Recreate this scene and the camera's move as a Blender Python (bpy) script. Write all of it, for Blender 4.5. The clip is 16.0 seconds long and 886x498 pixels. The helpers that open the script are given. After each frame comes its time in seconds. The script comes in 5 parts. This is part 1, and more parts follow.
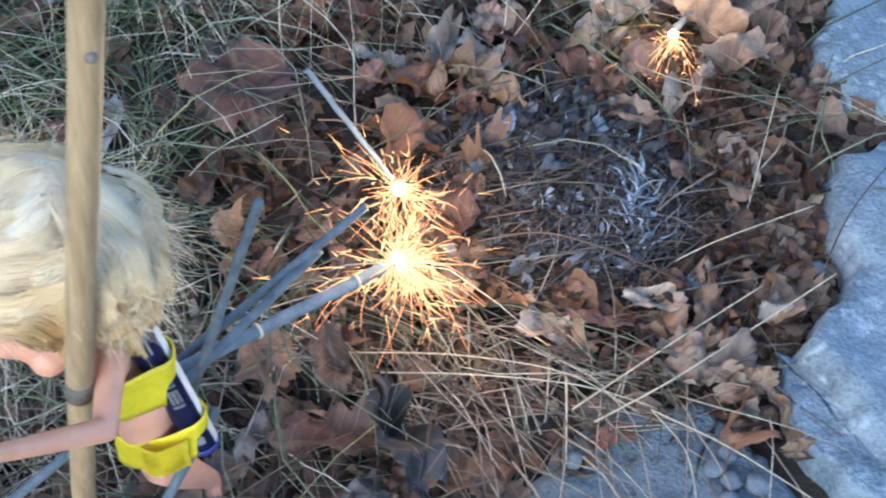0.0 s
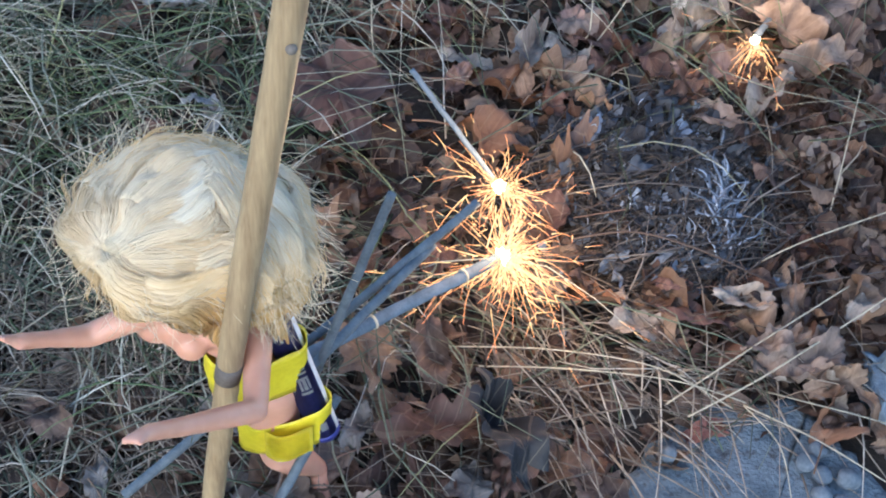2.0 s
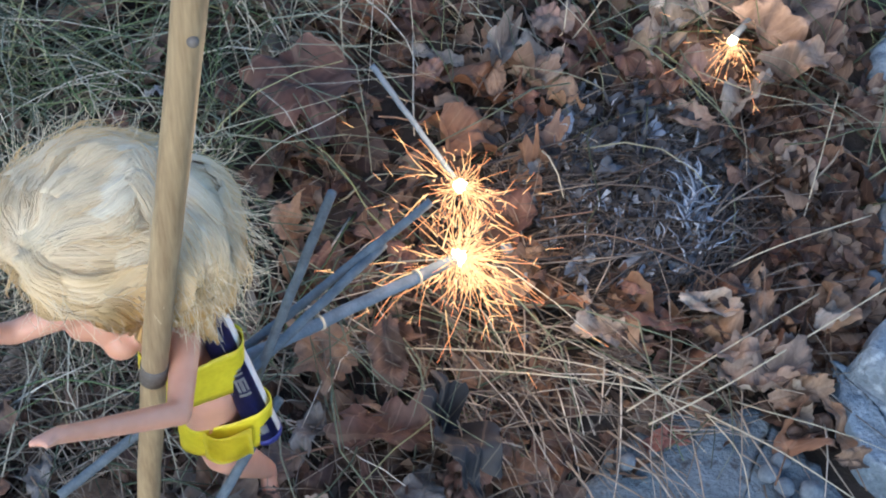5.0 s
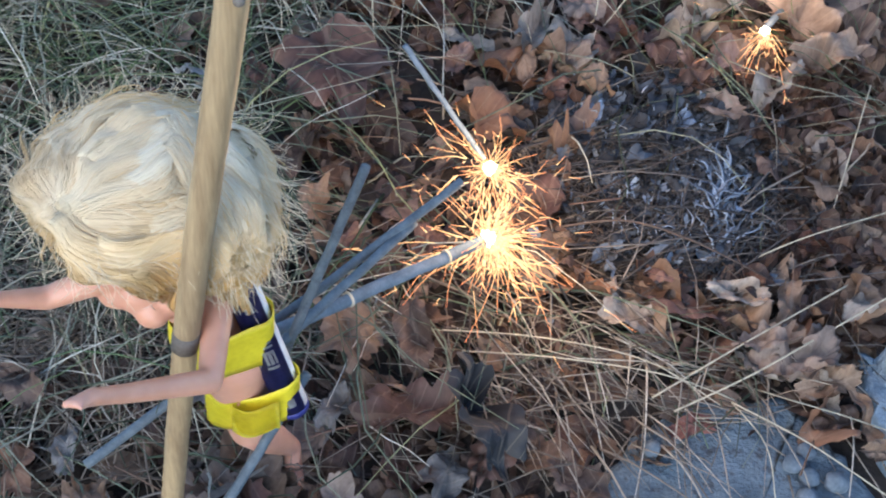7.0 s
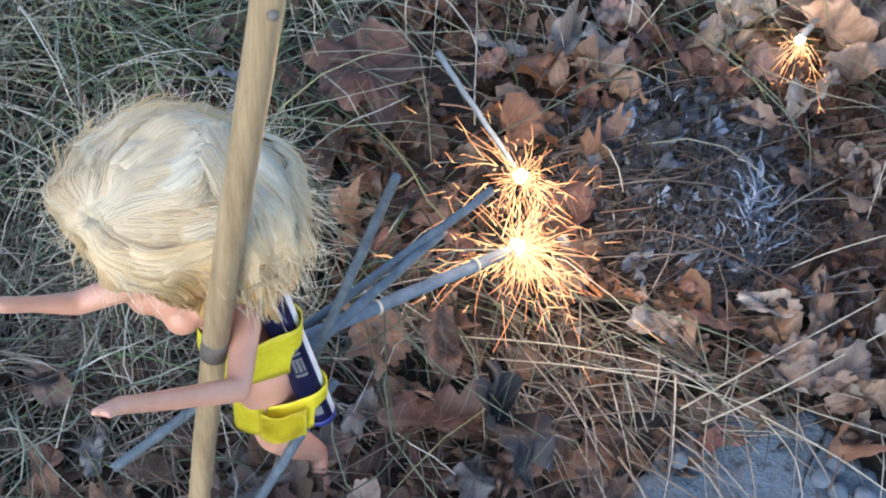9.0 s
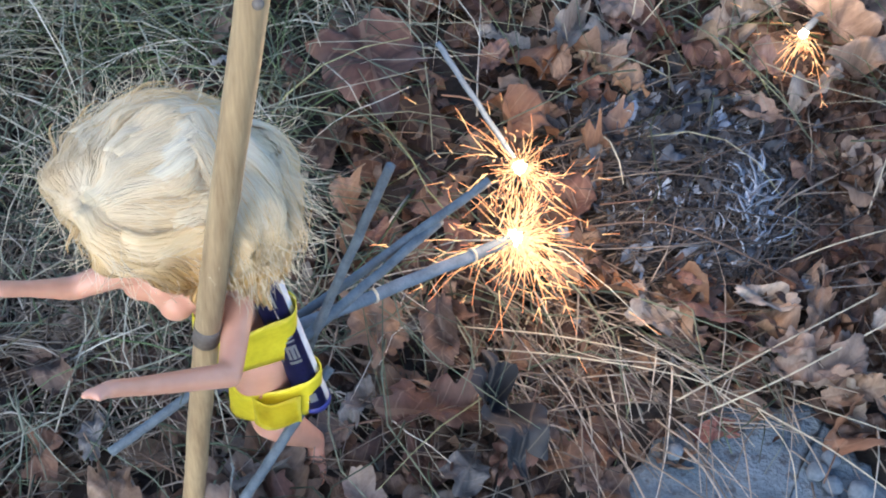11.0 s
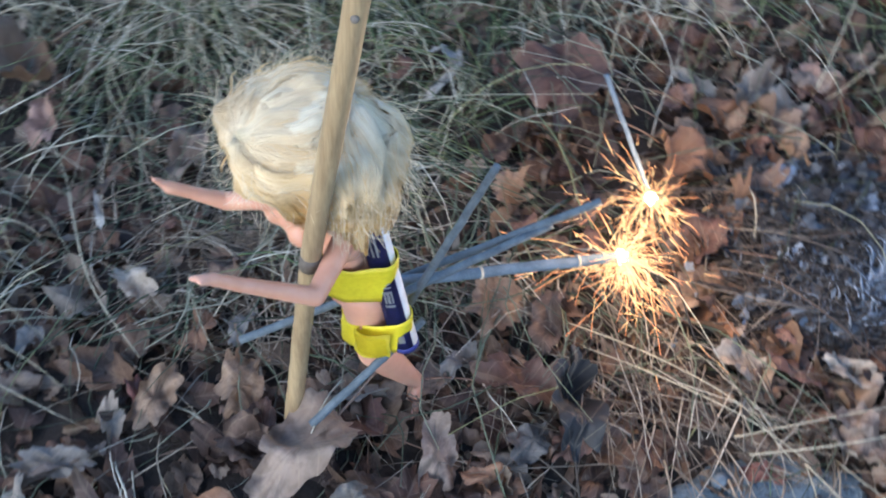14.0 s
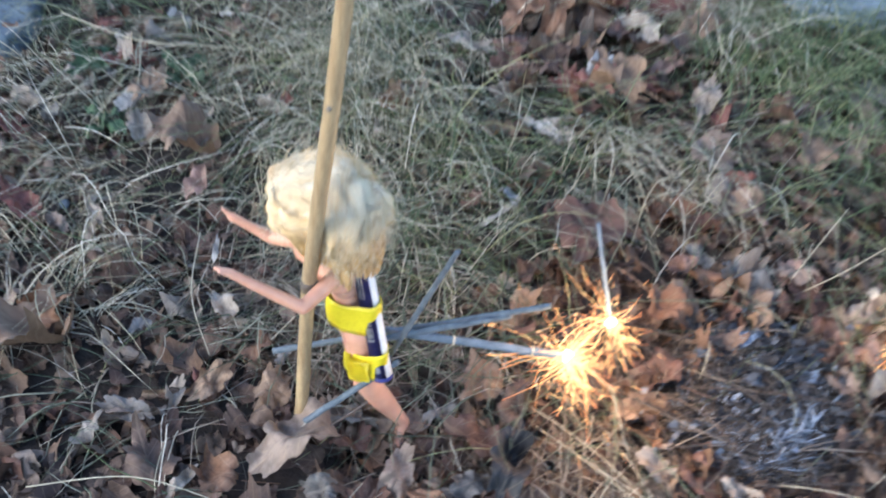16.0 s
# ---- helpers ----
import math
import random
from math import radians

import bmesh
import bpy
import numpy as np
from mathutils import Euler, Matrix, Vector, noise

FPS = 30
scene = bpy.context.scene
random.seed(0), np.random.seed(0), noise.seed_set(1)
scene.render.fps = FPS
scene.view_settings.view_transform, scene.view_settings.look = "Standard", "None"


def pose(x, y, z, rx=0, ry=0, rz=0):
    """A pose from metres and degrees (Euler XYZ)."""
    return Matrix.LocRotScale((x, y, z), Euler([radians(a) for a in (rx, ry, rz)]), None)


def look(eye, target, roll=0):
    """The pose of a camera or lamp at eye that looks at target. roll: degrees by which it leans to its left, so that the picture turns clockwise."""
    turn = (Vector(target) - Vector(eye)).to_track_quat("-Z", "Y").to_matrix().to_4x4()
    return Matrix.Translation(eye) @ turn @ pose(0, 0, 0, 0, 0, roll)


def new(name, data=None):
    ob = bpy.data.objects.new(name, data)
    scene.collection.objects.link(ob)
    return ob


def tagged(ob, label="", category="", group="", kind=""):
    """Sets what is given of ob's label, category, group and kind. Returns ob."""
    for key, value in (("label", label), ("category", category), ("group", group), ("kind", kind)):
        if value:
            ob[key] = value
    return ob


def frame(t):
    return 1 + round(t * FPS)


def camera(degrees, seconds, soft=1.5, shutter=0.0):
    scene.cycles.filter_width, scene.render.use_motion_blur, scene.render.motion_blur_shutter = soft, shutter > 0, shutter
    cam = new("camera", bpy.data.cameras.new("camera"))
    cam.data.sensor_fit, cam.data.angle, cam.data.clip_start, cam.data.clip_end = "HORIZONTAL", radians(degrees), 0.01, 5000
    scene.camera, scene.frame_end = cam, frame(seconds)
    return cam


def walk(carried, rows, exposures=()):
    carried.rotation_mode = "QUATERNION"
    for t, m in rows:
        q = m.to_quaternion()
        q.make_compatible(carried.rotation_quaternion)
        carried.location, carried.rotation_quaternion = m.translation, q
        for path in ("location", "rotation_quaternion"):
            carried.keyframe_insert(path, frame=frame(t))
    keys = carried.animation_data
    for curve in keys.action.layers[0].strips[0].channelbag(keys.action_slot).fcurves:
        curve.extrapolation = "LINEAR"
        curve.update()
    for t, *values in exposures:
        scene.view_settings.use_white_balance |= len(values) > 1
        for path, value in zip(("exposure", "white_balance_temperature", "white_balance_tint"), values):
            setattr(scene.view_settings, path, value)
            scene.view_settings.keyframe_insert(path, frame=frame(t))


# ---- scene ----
cam = camera(37.8, 16.0, 2.0, 0.9)
PATH = [
    (0, (0.006, -0.014, 0.727), (0.126, 1.238, -0.828), 7.0),
    (0.5, (-0.019, -0.014, 0.725), (0.111, 1.24, -0.828), 7.2),
    (1, (-0.037, -0.02, 0.727), (0.09, 1.237, -0.824), 7.4),
    (1.5, (-0.049, -0.03, 0.731), (0.062, 1.23, -0.818), 7.2),
    (2, (-0.052, -0.035, 0.734), (0.047, 1.229, -0.813), 6.8),
    (2.5, (-0.046, -0.029, 0.735), (0.045, 1.235, -0.812), 6.3),
    (3, (-0.038, -0.027, 0.732), (0.053, 1.238, -0.815), 6.5),
    (3.5, (-0.032, -0.027, 0.733), (0.055, 1.236, -0.815), 6.5),
    (4, (-0.015, -0.021, 0.732), (0.067, 1.245, -0.814), 6.7),
    (6.5, (-0.019, -0.023, 0.716), (0.054, 1.222, -0.847), 7.8),
    (7, (-0.023, -0.029, 0.716), (0.033, 1.227, -0.84), 7.6),
    (7.5, (-0.024, -0.032, 0.716), (0.024, 1.227, -0.837), 7.4),
    (8, (-0.021, -0.03, 0.717), (0.023, 1.231, -0.835), 7.6),
    (8.5, (-0.023, -0.024, 0.723), (0.007, 1.234, -0.832), 7.5),
    (9, (-0.024, -0.023, 0.719), (-0.012, 1.226, -0.843), 6.9),
    (11.5, (-0.011, -0.029, 0.723), (-0.027, 1.208, -0.848), 6.8),
    (12, (-0.013, -0.034, 0.719), (-0.026, 1.205, -0.851), 7.4),
    (12.5, (-0.018, -0.036, 0.727), (-0.035, 1.204, -0.842), 7.4),
    (13, (-0.008, -0.052, 0.786), (-0.081, 1.169, -0.796), 5.9),
    (13.5, (0.047, -0.073, 0.814), (-0.21, 1.073, -0.805), 5.0),
    (14, (0.113, -0.075, 0.83), (-0.33, 1.033, -0.775), 4.2),
    (14.5, (0.169, -0.084, 0.834), (-0.433, 1.004, -0.733), 5.7),
    (15, (0.209, -0.1, 0.804), (-0.52, 0.982, -0.711), 4.4),
    (15.5, (0.304, -0.149, 0.87), (-0.522, 0.955, -0.579), 3.5),
    (16, (0.424, -0.183, 1.002), (-0.476, 0.898, -0.42), 3.2),
]
walk(cam, [(t, look(eye, target, roll)) for t, eye, target, roll in PATH], [(0, 1.33, 5450, 5), (2, 1.17, 5500, 7), (3, 1.1, 5600, 8), (3.5, 0.88, 5600, 7), (7, 1.1, 5600, 7), (12.5, 1.22, 5650, 9), (14.5, 1.3, 5550, 6), (15, 1.5, 5800, 9), (16, 1.7, 6000, 9)])

# ---- light ----
world = bpy.data.worlds.new("dusk_sky")
scene.world = world
world.use_nodes = True
wn = world.node_tree.nodes
sky = wn.new("ShaderNodeTexSky")
sky.sky_type = "NISHITA"
sky.sun_disc = False
sky.sun_elevation, sky.sun_rotation = radians(32), radians(200)
world.node_tree.links.new(sky.outputs[0], wn["Background"].inputs[0])
wn["Background"].inputs[1].default_value = 0.15
sun = new("sun", bpy.data.lights.new("sun", "SUN"))
sun.data.energy, sun.data.angle, sun.data.color = 0.5, radians(40), (1.0, 0.92, 0.82)
sun.matrix_world = look((-0.6, -1.7, 1.25), (0, 0, 0))

# ---- materials ----


def mat(name, rough=0.7, metal=0.0):
    m = bpy.data.materials.new(name)
    m.use_nodes = True
    nt = m.node_tree
    b = nt.nodes["Principled BSDF"]
    b.inputs["Roughness"].default_value, b.inputs["Metallic"].default_value = rough, metal
    return m, nt, b


def node(nt, kind, **values):
    n = nt.nodes.new(kind)
    for key, value in values.items():
        n.inputs[key].default_value = value
    return n


def math_node(nt, op, a, b=None):
    n = nt.nodes.new("ShaderNodeMath")
    n.operation = op
    for i, v in enumerate((a, b)):
        if v is None:
            continue
        if isinstance(v, (int, float)):
            n.inputs[i].default_value = v
        else:
            nt.links.new(v, n.inputs[i])
    return n.outputs[0]


def ramp(nt, fac, stops):
    r = nt.nodes.new("ShaderNodeValToRGB")
    while len(r.color_ramp.elements) < len(stops):
        r.color_ramp.elements.new(0.5)
    for e, (p, c) in zip(r.color_ramp.elements, stops):
        e.position, e.color = p, (*c, 1)
    nt.links.new(fac, r.inputs[0])
    return r.outputs[0]


def noise_node(nt, vec, scale, detail=4.0, w=None):
    n = node(nt, "ShaderNodeTexNoise", Scale=scale, Detail=detail)
    if w is not None:
        n.noise_dimensions = "4D"
        nt.links.new(w, n.inputs["W"])
    nt.links.new(vec, n.inputs["Vector"])
    return n.outputs[0]


def mix_colour(nt, fac, a, b, kind="MIX"):
    n = nt.nodes.new("ShaderNodeMix")
    n.data_type, n.blend_type = "RGBA", kind
    for sock, v in ((n.inputs[0], fac), (n.inputs[6], a), (n.inputs[7], b)):
        if isinstance(v, (int, float)):
            sock.default_value = v
        elif isinstance(v, tuple):
            sock.default_value = (*v, 1)
        else:
            nt.links.new(v, sock)
    return n.outputs[2]


def bump(nt, b, height, strength, distance):
    n = node(nt, "ShaderNodeBump", Strength=strength, Distance=distance)
    nt.links.new(height, n.inputs["Height"])
    nt.links.new(n.outputs[0], b.inputs["Normal"])


def surface(name, dark, light, scale, rough=0.7, relief=0.4, distance=0.001, spots=None, stretch=None):
    """Mottled surface with coarse and fine variation, in object metres."""
    m, nt, b = mat(name, rough)
    co = nt.nodes.new("ShaderNodeTexCoord").outputs["Object"]
    if stretch:
        mp = node(nt, "ShaderNodeMapping", Scale=stretch)
        nt.links.new(co, mp.inputs[0])
        co = mp.outputs[0]
    big, fine = noise_node(nt, co, scale, 5), noise_node(nt, co, scale * 7, 3)
    f = math_node(nt, "ADD", math_node(nt, "MULTIPLY", big, 0.65), math_node(nt, "MULTIPLY", fine, 0.35))
    c = ramp(nt, f, [(0.36, dark), (0.62, light)])
    if spots:
        s = ramp(nt, noise_node(nt, co, scale * 2.2, 6), [(0.56, (0, 0, 0)), (0.66, (1, 1, 1))])
        c = mix_colour(nt, s, c, spots)
    nt.links.new(c, b.inputs["Base Color"])
    bump(nt, b, f, relief, distance)
    return m


def leaf_material(name, dark, light, island=False, rough=0.62):
    """Dry leaf: blotches, side veins, and a tone of its own for each leaf."""
    m, nt, b = mat(name, rough)
    uv = nt.nodes.new("ShaderNodeUVMap").outputs[0]
    if island:
        rnd = nt.nodes.new("ShaderNodeNewGeometry").outputs["Random Per Island"]
    else:
        rnd = nt.nodes.new("ShaderNodeObjectInfo").outputs["Random"]
    w = math_node(nt, "MULTIPLY", rnd, 37.0)
    blotch = noise_node(nt, uv, 3.2, 6, w)
    fine = noise_node(nt, uv, 22, 4, w)
    if island:
        base = ramp(nt, rnd, [(0.0, (0.03, 0.018, 0.014)), (0.25, (0.065, 0.034, 0.025)), (0.45, (0.115, 0.064, 0.043)), (0.62, (0.16, 0.105, 0.072)), (0.78, (0.22, 0.165, 0.12)), (0.88, (0.12, 0.055, 0.038)), (1.0, (0.32, 0.275, 0.225))])
        c = mix_colour(nt, 1.0, base, ramp(nt, blotch, [(0.32, (0.56, 0.54, 0.53)), (0.66, (1.16, 1.16, 1.17))]), "MULTIPLY")
    else:
        c = ramp(nt, blotch, [(0.30, dark), (0.66, light)])
        c = mix_colour(nt, 1.0, c, ramp(nt, rnd, [(0.0, (0.68, 0.66, 0.66)), (1.0, (1.0, 1.0, 1.0))]), "MULTIPLY")
    c = mix_colour(nt, 1.0, c, ramp(nt, fine, [(0.3, (0.68, 0.66, 0.64)), (0.6, (1, 1, 1))]), "MULTIPLY")
    sep = nt.nodes.new("ShaderNodeSeparateXYZ")
    nt.links.new(uv, sep.inputs[0])
    ax = math_node(nt, "ABSOLUTE", sep.outputs[0])
    side = math_node(nt, "FRACT", math_node(nt, "MULTIPLY", math_node(nt, "SUBTRACT", sep.outputs[1], math_node(nt, "MULTIPLY", ax, 0.9)), 6.5))
    side = math_node(nt, "LESS_THAN", math_node(nt, "ABSOLUTE", math_node(nt, "SUBTRACT", side, 0.5)), 0.05)
    rib = math_node(nt, "LESS_THAN", ax, 0.014)
    vein = math_node(nt, "MAXIMUM", side, rib)
    c = mix_colour(nt, math_node(nt, "MULTIPLY", vein, 0.14), c, (0.42, 0.33, 0.23))
    nt.links.new(c, b.inputs["Base Color"])
    h = math_node(nt, "ADD", math_node(nt, "MULTIPLY", blotch, 1.0), math_node(nt, "MULTIPLY", vein, 0.5))
    bump(nt, b, h, 0.5, 0.002)
    return m


def strand_material(name, stops, rough=0.6, through_light=0.0):
    """Blades, stalks and strands, each with a tone of its own."""
    m, nt, b = mat(name, rough)
    g = nt.nodes.new("ShaderNodeNewGeometry")
    c = ramp(nt, g.outputs["Random Per Island"], stops)
    co = nt.nodes.new("ShaderNodeTexCoord").outputs["Object"]
    c = mix_colour(nt, 1.0, c, ramp(nt, noise_node(nt, co, 160, 3), [(0.3, (0.72, 0.7, 0.68)), (0.6, (1, 1, 1))]), "MULTIPLY")
    nt.links.new(c, b.inputs["Base Color"])
    if through_light:
        # thin fibres let part of the light through
        tr, mx = nt.nodes.new("ShaderNodeBsdfTranslucent"), nt.nodes.new("ShaderNodeMixShader")
        mx.inputs[0].default_value = through_light
        nt.links.new(c, tr.inputs[0])
        nt.links.new(b.outputs[0], mx.inputs[1])
        nt.links.new(tr.outputs[0], mx.inputs[2])
        nt.links.new(mx.outputs[0], nt.nodes["Material Output"].inputs[0])
    return m


def hair_material(name, root, tip, rough):
    """Blond fibre: pale root, golden end, crown paled for sky light, each strand a little different."""
    m, nt, b = mat(name, rough)
    sep = nt.nodes.new("ShaderNodeSeparateXYZ")
    nt.links.new(nt.nodes.new("ShaderNodeUVMap").outputs[0], sep.inputs[0])
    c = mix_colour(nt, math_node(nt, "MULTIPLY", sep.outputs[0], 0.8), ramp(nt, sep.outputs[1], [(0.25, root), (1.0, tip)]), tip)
    rnd = nt.nodes.new("ShaderNodeNewGeometry").outputs["Random Per Island"]
    c = mix_colour(nt, 1.0, c, ramp(nt, rnd, [(0.0, (0.90, 0.87, 0.82)), (0.6, (1.0, 0.98, 0.96)), (1.0, (1.03, 1.03, 1.03))]), "MULTIPLY")
    nt.links.new(c, b.inputs["Base Color"])
    # thin fibres let part of the light through
    tr, mx = nt.nodes.new("ShaderNodeBsdfTranslucent"), nt.nodes.new("ShaderNodeMixShader")
    mx.inputs[0].default_value = 0.12
    nt.links.new(c, tr.inputs[0])
    nt.links.new(b.outputs[0], mx.inputs[1])
    nt.links.new(tr.outputs[0], mx.inputs[2])
    nt.links.new(mx.outputs[0], nt.nodes["Material Output"].inputs[0])
    return m


def glow(name, stops, strength):
    """Burning metal: colour cools along each streak."""
    m = bpy.data.materials.new(name)
    m.use_nodes = True
    nt = m.node_tree
    nt.nodes.remove(nt.nodes["Principled BSDF"])
    e = node(nt, "ShaderNodeEmission", Strength=strength)
    sep = nt.nodes.new("ShaderNodeSeparateXYZ")
    nt.links.new(nt.nodes.new("ShaderNodeUVMap").outputs[0], sep.inputs[0])
    nt.links.new(ramp(nt, sep.outputs[1], stops), e.inputs[0])
    nt.links.new(e.outputs[0], nt.nodes["Material Output"].inputs[0])
    return m


SOIL = surface("dark_soil", (0.010, 0.008, 0.007), (0.042, 0.032, 0.026), 28, 0.95, 0.9, 0.006)
STONE = surface("blue_grey_stone", (0.12, 0.16, 0.20), (0.23, 0.295, 0.355), 40, 0.85, 1.0, 0.008, (0.29, 0.36, 0.42))
SLAB = surface("grey_slab_stone", (0.07, 0.10, 0.13), (0.15, 0.195, 0.235), 55, 0.9, 1.0, 0.006, (0.06, 0.07, 0.08))
PEBBLE = surface("pebble_stone", (0.08, 0.105, 0.13), (0.17, 0.205, 0.24), 60, 0.75, 0.4, 0.001)
ROD = surface("grey_sparkler_coating", (0.09, 0.125, 0.165), (0.16, 0.21, 0.265), 120, 0.8, 0.5, 0.0006)
ROD_DARK = surface("dark_grey_sparkler_coating", (0.07, 0.09, 0.11), (0.135, 0.165, 0.19), 120, 0.8, 0.5, 0.0006)
CHAR = surface("charred_wire", (0.012, 0.011, 0.01), (0.05, 0.045, 0.04), 200, 0.8, 0.5, 0.0004)
TIE = surface("pale_tie_wire", (0.42, 0.36, 0.25), (0.62, 0.56, 0.42), 150, 0.6)
WOOD = surface("tan_wood_pole", (0.27, 0.185, 0.10), (0.47, 0.35, 0.195), 9, 0.55, 0.25, 0.0006, None, (14, 14, 1.2))
KNOT = surface("dark_wood_ring", (0.10, 0.085, 0.07), (0.20, 0.17, 0.14), 80, 0.8)
SKIN = surface("pink_doll_vinyl", (0.66, 0.34, 0.225), (0.78, 0.43, 0.30), 14, 0.42, 0.05, 0.0003)
SKIN.node_tree.nodes["Principled BSDF"].inputs["Subsurface Weight"].default_value = 0.12
SKIN.node_tree.nodes["Principled BSDF"].inputs["Subsurface Radius"].default_value = (0.004, 0.002, 0.001)
TAPE = surface("yellow_tape_film", (0.62, 0.50, 0.015), (0.78, 0.66, 0.03), 45, 0.38, 0.35, 0.0012)
PAPER = surface("white_paper_wrap", (0.62, 0.64, 0.68), (0.80, 0.81, 0.84), 60, 0.5, 0.1)
INK = surface("navy_print", (0.025, 0.03, 0.16), (0.05, 0.055, 0.26), 60, 0.5, 0.1)
# pale crown and golden lower hair: sky light painted into the colour
HAIR = hair_material("skylit_blond_doll_hair", (0.88, 0.785, 0.585), (0.81, 0.54, 0.21), 0.24)
# darker gold of the under layers: weaker sky light put into the hair colour
HAIR_GOLD_SHADED = strand_material("golden_hair_shaded", [(0.0, (0.56, 0.32, 0.10)), (0.5, (0.72, 0.47, 0.19)), (1.0, (0.84, 0.64, 0.34))], 0.32)
GRASS = strand_material("withered_grass", [(0.0, (0.03, 0.044, 0.026)), (0.35, (0.08, 0.108, 0.064)), (0.68, (0.18, 0.205, 0.14)), (0.9, (0.36, 0.36, 0.275)), (1.0, (0.68, 0.65, 0.55))])
GREEN = strand_material("green_grass", [(0.0, (0.045, 0.08, 0.03)), (0.6, (0.13, 0.19, 0.075)), (1.0, (0.36, 0.37, 0.19))])
STRAW = strand_material("dry_straw", [(0.0, (0.08, 0.062, 0.048)), (0.5, (0.19, 0.158, 0.122)), (0.85, (0.34, 0.295, 0.235)), (1.0, (0.60, 0.56, 0.47))])
PALE = strand_material("pale_dry_grass", [(0.0, (0.20, 0.18, 0.10)), (0.4, (0.40, 0.36, 0.25)), (0.75, (0.56, 0.52, 0.40)), (1.0, (0.74, 0.70, 0.59))])
TWIG = strand_material("dark_twig", [(0.0, (0.03, 0.022, 0.018)), (1.0, (0.11, 0.075, 0.055))])
ASH = strand_material("ash_flake", [(0.0, (0.016, 0.018, 0.024)), (0.35, (0.036, 0.042, 0.054)), (0.6, (0.072, 0.088, 0.112)), (0.85, (0.125, 0.15, 0.185)), (1.0, (0.25, 0.31, 0.40))], 0.85)
SCORCH = strand_material("scorched_stalk", [(0.0, (0.015, 0.015, 0.018)), (0.45, (0.055, 0.05, 0.048)), (0.8, (0.12, 0.105, 0.095)), (1.0, (0.24, 0.215, 0.185))], 0.8)
LITTER = leaf_material("leaf_litter", (0, 0, 0), (0, 0, 0), True)
SPARK = glow("spark_streak", [(0.0, (1.0, 0.66, 0.28)), (0.5, (1.0, 0.46, 0.17)), (1.0, (0.95, 0.30, 0.12))], 1.25)
CORE = glow("burning_core", [(0.0, (1.0, 0.80, 0.42)), (1.0, (1.0, 0.80, 0.42))], 8.0)
TONES = {
    "rust": (leaf_material("rust_leaf", (0.07, 0.038, 0.030), (0.195, 0.10, 0.072)), "dry rust-brown fallen leaf lying on the ground"),
    "brown": (leaf_material("brown_leaf", (0.055, 0.034, 0.027), (0.18, 0.115, 0.084)), "curled dark brown fallen leaf on the ground"),
    "tan": (leaf_material("tan_leaf", (0.15, 0.095, 0.062), (0.35, 0.24, 0.16)), "dry tan fallen leaf with curled edges"),
    "orange": (leaf_material("orange_leaf", (0.13, 0.065, 0.038), (0.32, 0.17, 0.095)), "orange-brown fallen leaf, dry and curled"),
    "pale": (leaf_material("pale_leaf", (0.22, 0.18, 0.145), (0.48, 0.42, 0.35)), "pale beige withered leaf, curled and brittle"),
    "white": (leaf_material("whitish_leaf", (0.30, 0.30, 0.29), (0.54, 0.54, 0.52)), "bleached whitish withered leaf lying on grass"),
    "grey": (leaf_material("grey_leaf", (0.10, 0.095, 0.09), (0.27, 0.255, 0.24)), "greyish weathered leaf lying in the litter"),
    "greytan": (leaf_material("grey_tan_leaf", (0.15, 0.115, 0.095), (0.33, 0.25, 0.20)), "large greyish tan lobed leaf on the litter"),
    "pink": (leaf_material("pinkish_leaf", (0.20, 0.12, 0.095), (0.42, 0.28, 0.23)), "pinkish tan dried leaf, folded at the edge"),
    "red": (leaf_material("red_leaf", (0.11, 0.036, 0.028), (0.27, 0.10, 0.075)), "dark red fallen leaf on the ground"),
    "char": (leaf_material("charred_leaf", (0.010, 0.011, 0.014), (0.04, 0.042, 0.052)), "charred blackish leaf beside the burnt patch"),
    "green": (leaf_material("green_leaf", (0.03, 0.07, 0.03), (0.07, 0.15, 0.07)), "small green weed leaf growing in grass"),
}

# ---- ground ----


def ground_z(x, y):
    near = math.exp(-((x + 0.1) ** 2 + (y - 0.6) ** 2) / 1.2)
    n = noise.noise(Vector((x * 6, y * 6, 0.3))) * 0.010 + noise.noise(Vector((x * 23, y * 23, 1.7))) * 0.005
    slope = 0.035 * max(0.0, min(1.0, (y - 0.55) / 0.35)) - 0.012 * math.exp(-((x - 0.2) ** 2 + (y - 0.36) ** 2) / 0.02)
    dip = -0.012 * max(0.0, 1 - ((x + 0.08) ** 2 + (y - 0.36) ** 2) / 0.01)
    return near * n + slope + dip - 0.008


def part(name, bm, material, parent, label="", smooth=True):
    me = bpy.data.meshes.new(name)
    bm.to_mesh(me)
    bm.free()
    for p in me.polygons:
        p.use_smooth = smooth
    me.materials.append(material)
    ob = new(name, me)
    ob.parent = parent
    if label:
        ob["label"] = label
    return ob


def thing(name, label, category, group="", kind="", at=(0, 0, 0)):
    ob = new(name)
    ob.location = at
    ob.empty_display_size = 0.02
    return tagged(ob, label, category, group, kind)


def from_arrays(name, verts, faces, material, uvs=None, smooth=True):
    me = bpy.data.meshes.new(name)
    me.from_pydata(verts, [], faces)
    me.materials.append(material)
    if uvs is not None:
        layer = me.uv_layers.new(name="UVMap")
        idx = np.empty(len(me.loops), dtype=np.int32)
        me.loops.foreach_get("vertex_index", idx)
        layer.data.foreach_set("uv", np.asarray(uvs, dtype=np.float32)[idx].ravel())
    if smooth:
        me.polygons.foreach_set("use_smooth", np.ones(len(me.polygons), dtype=bool))
    return me


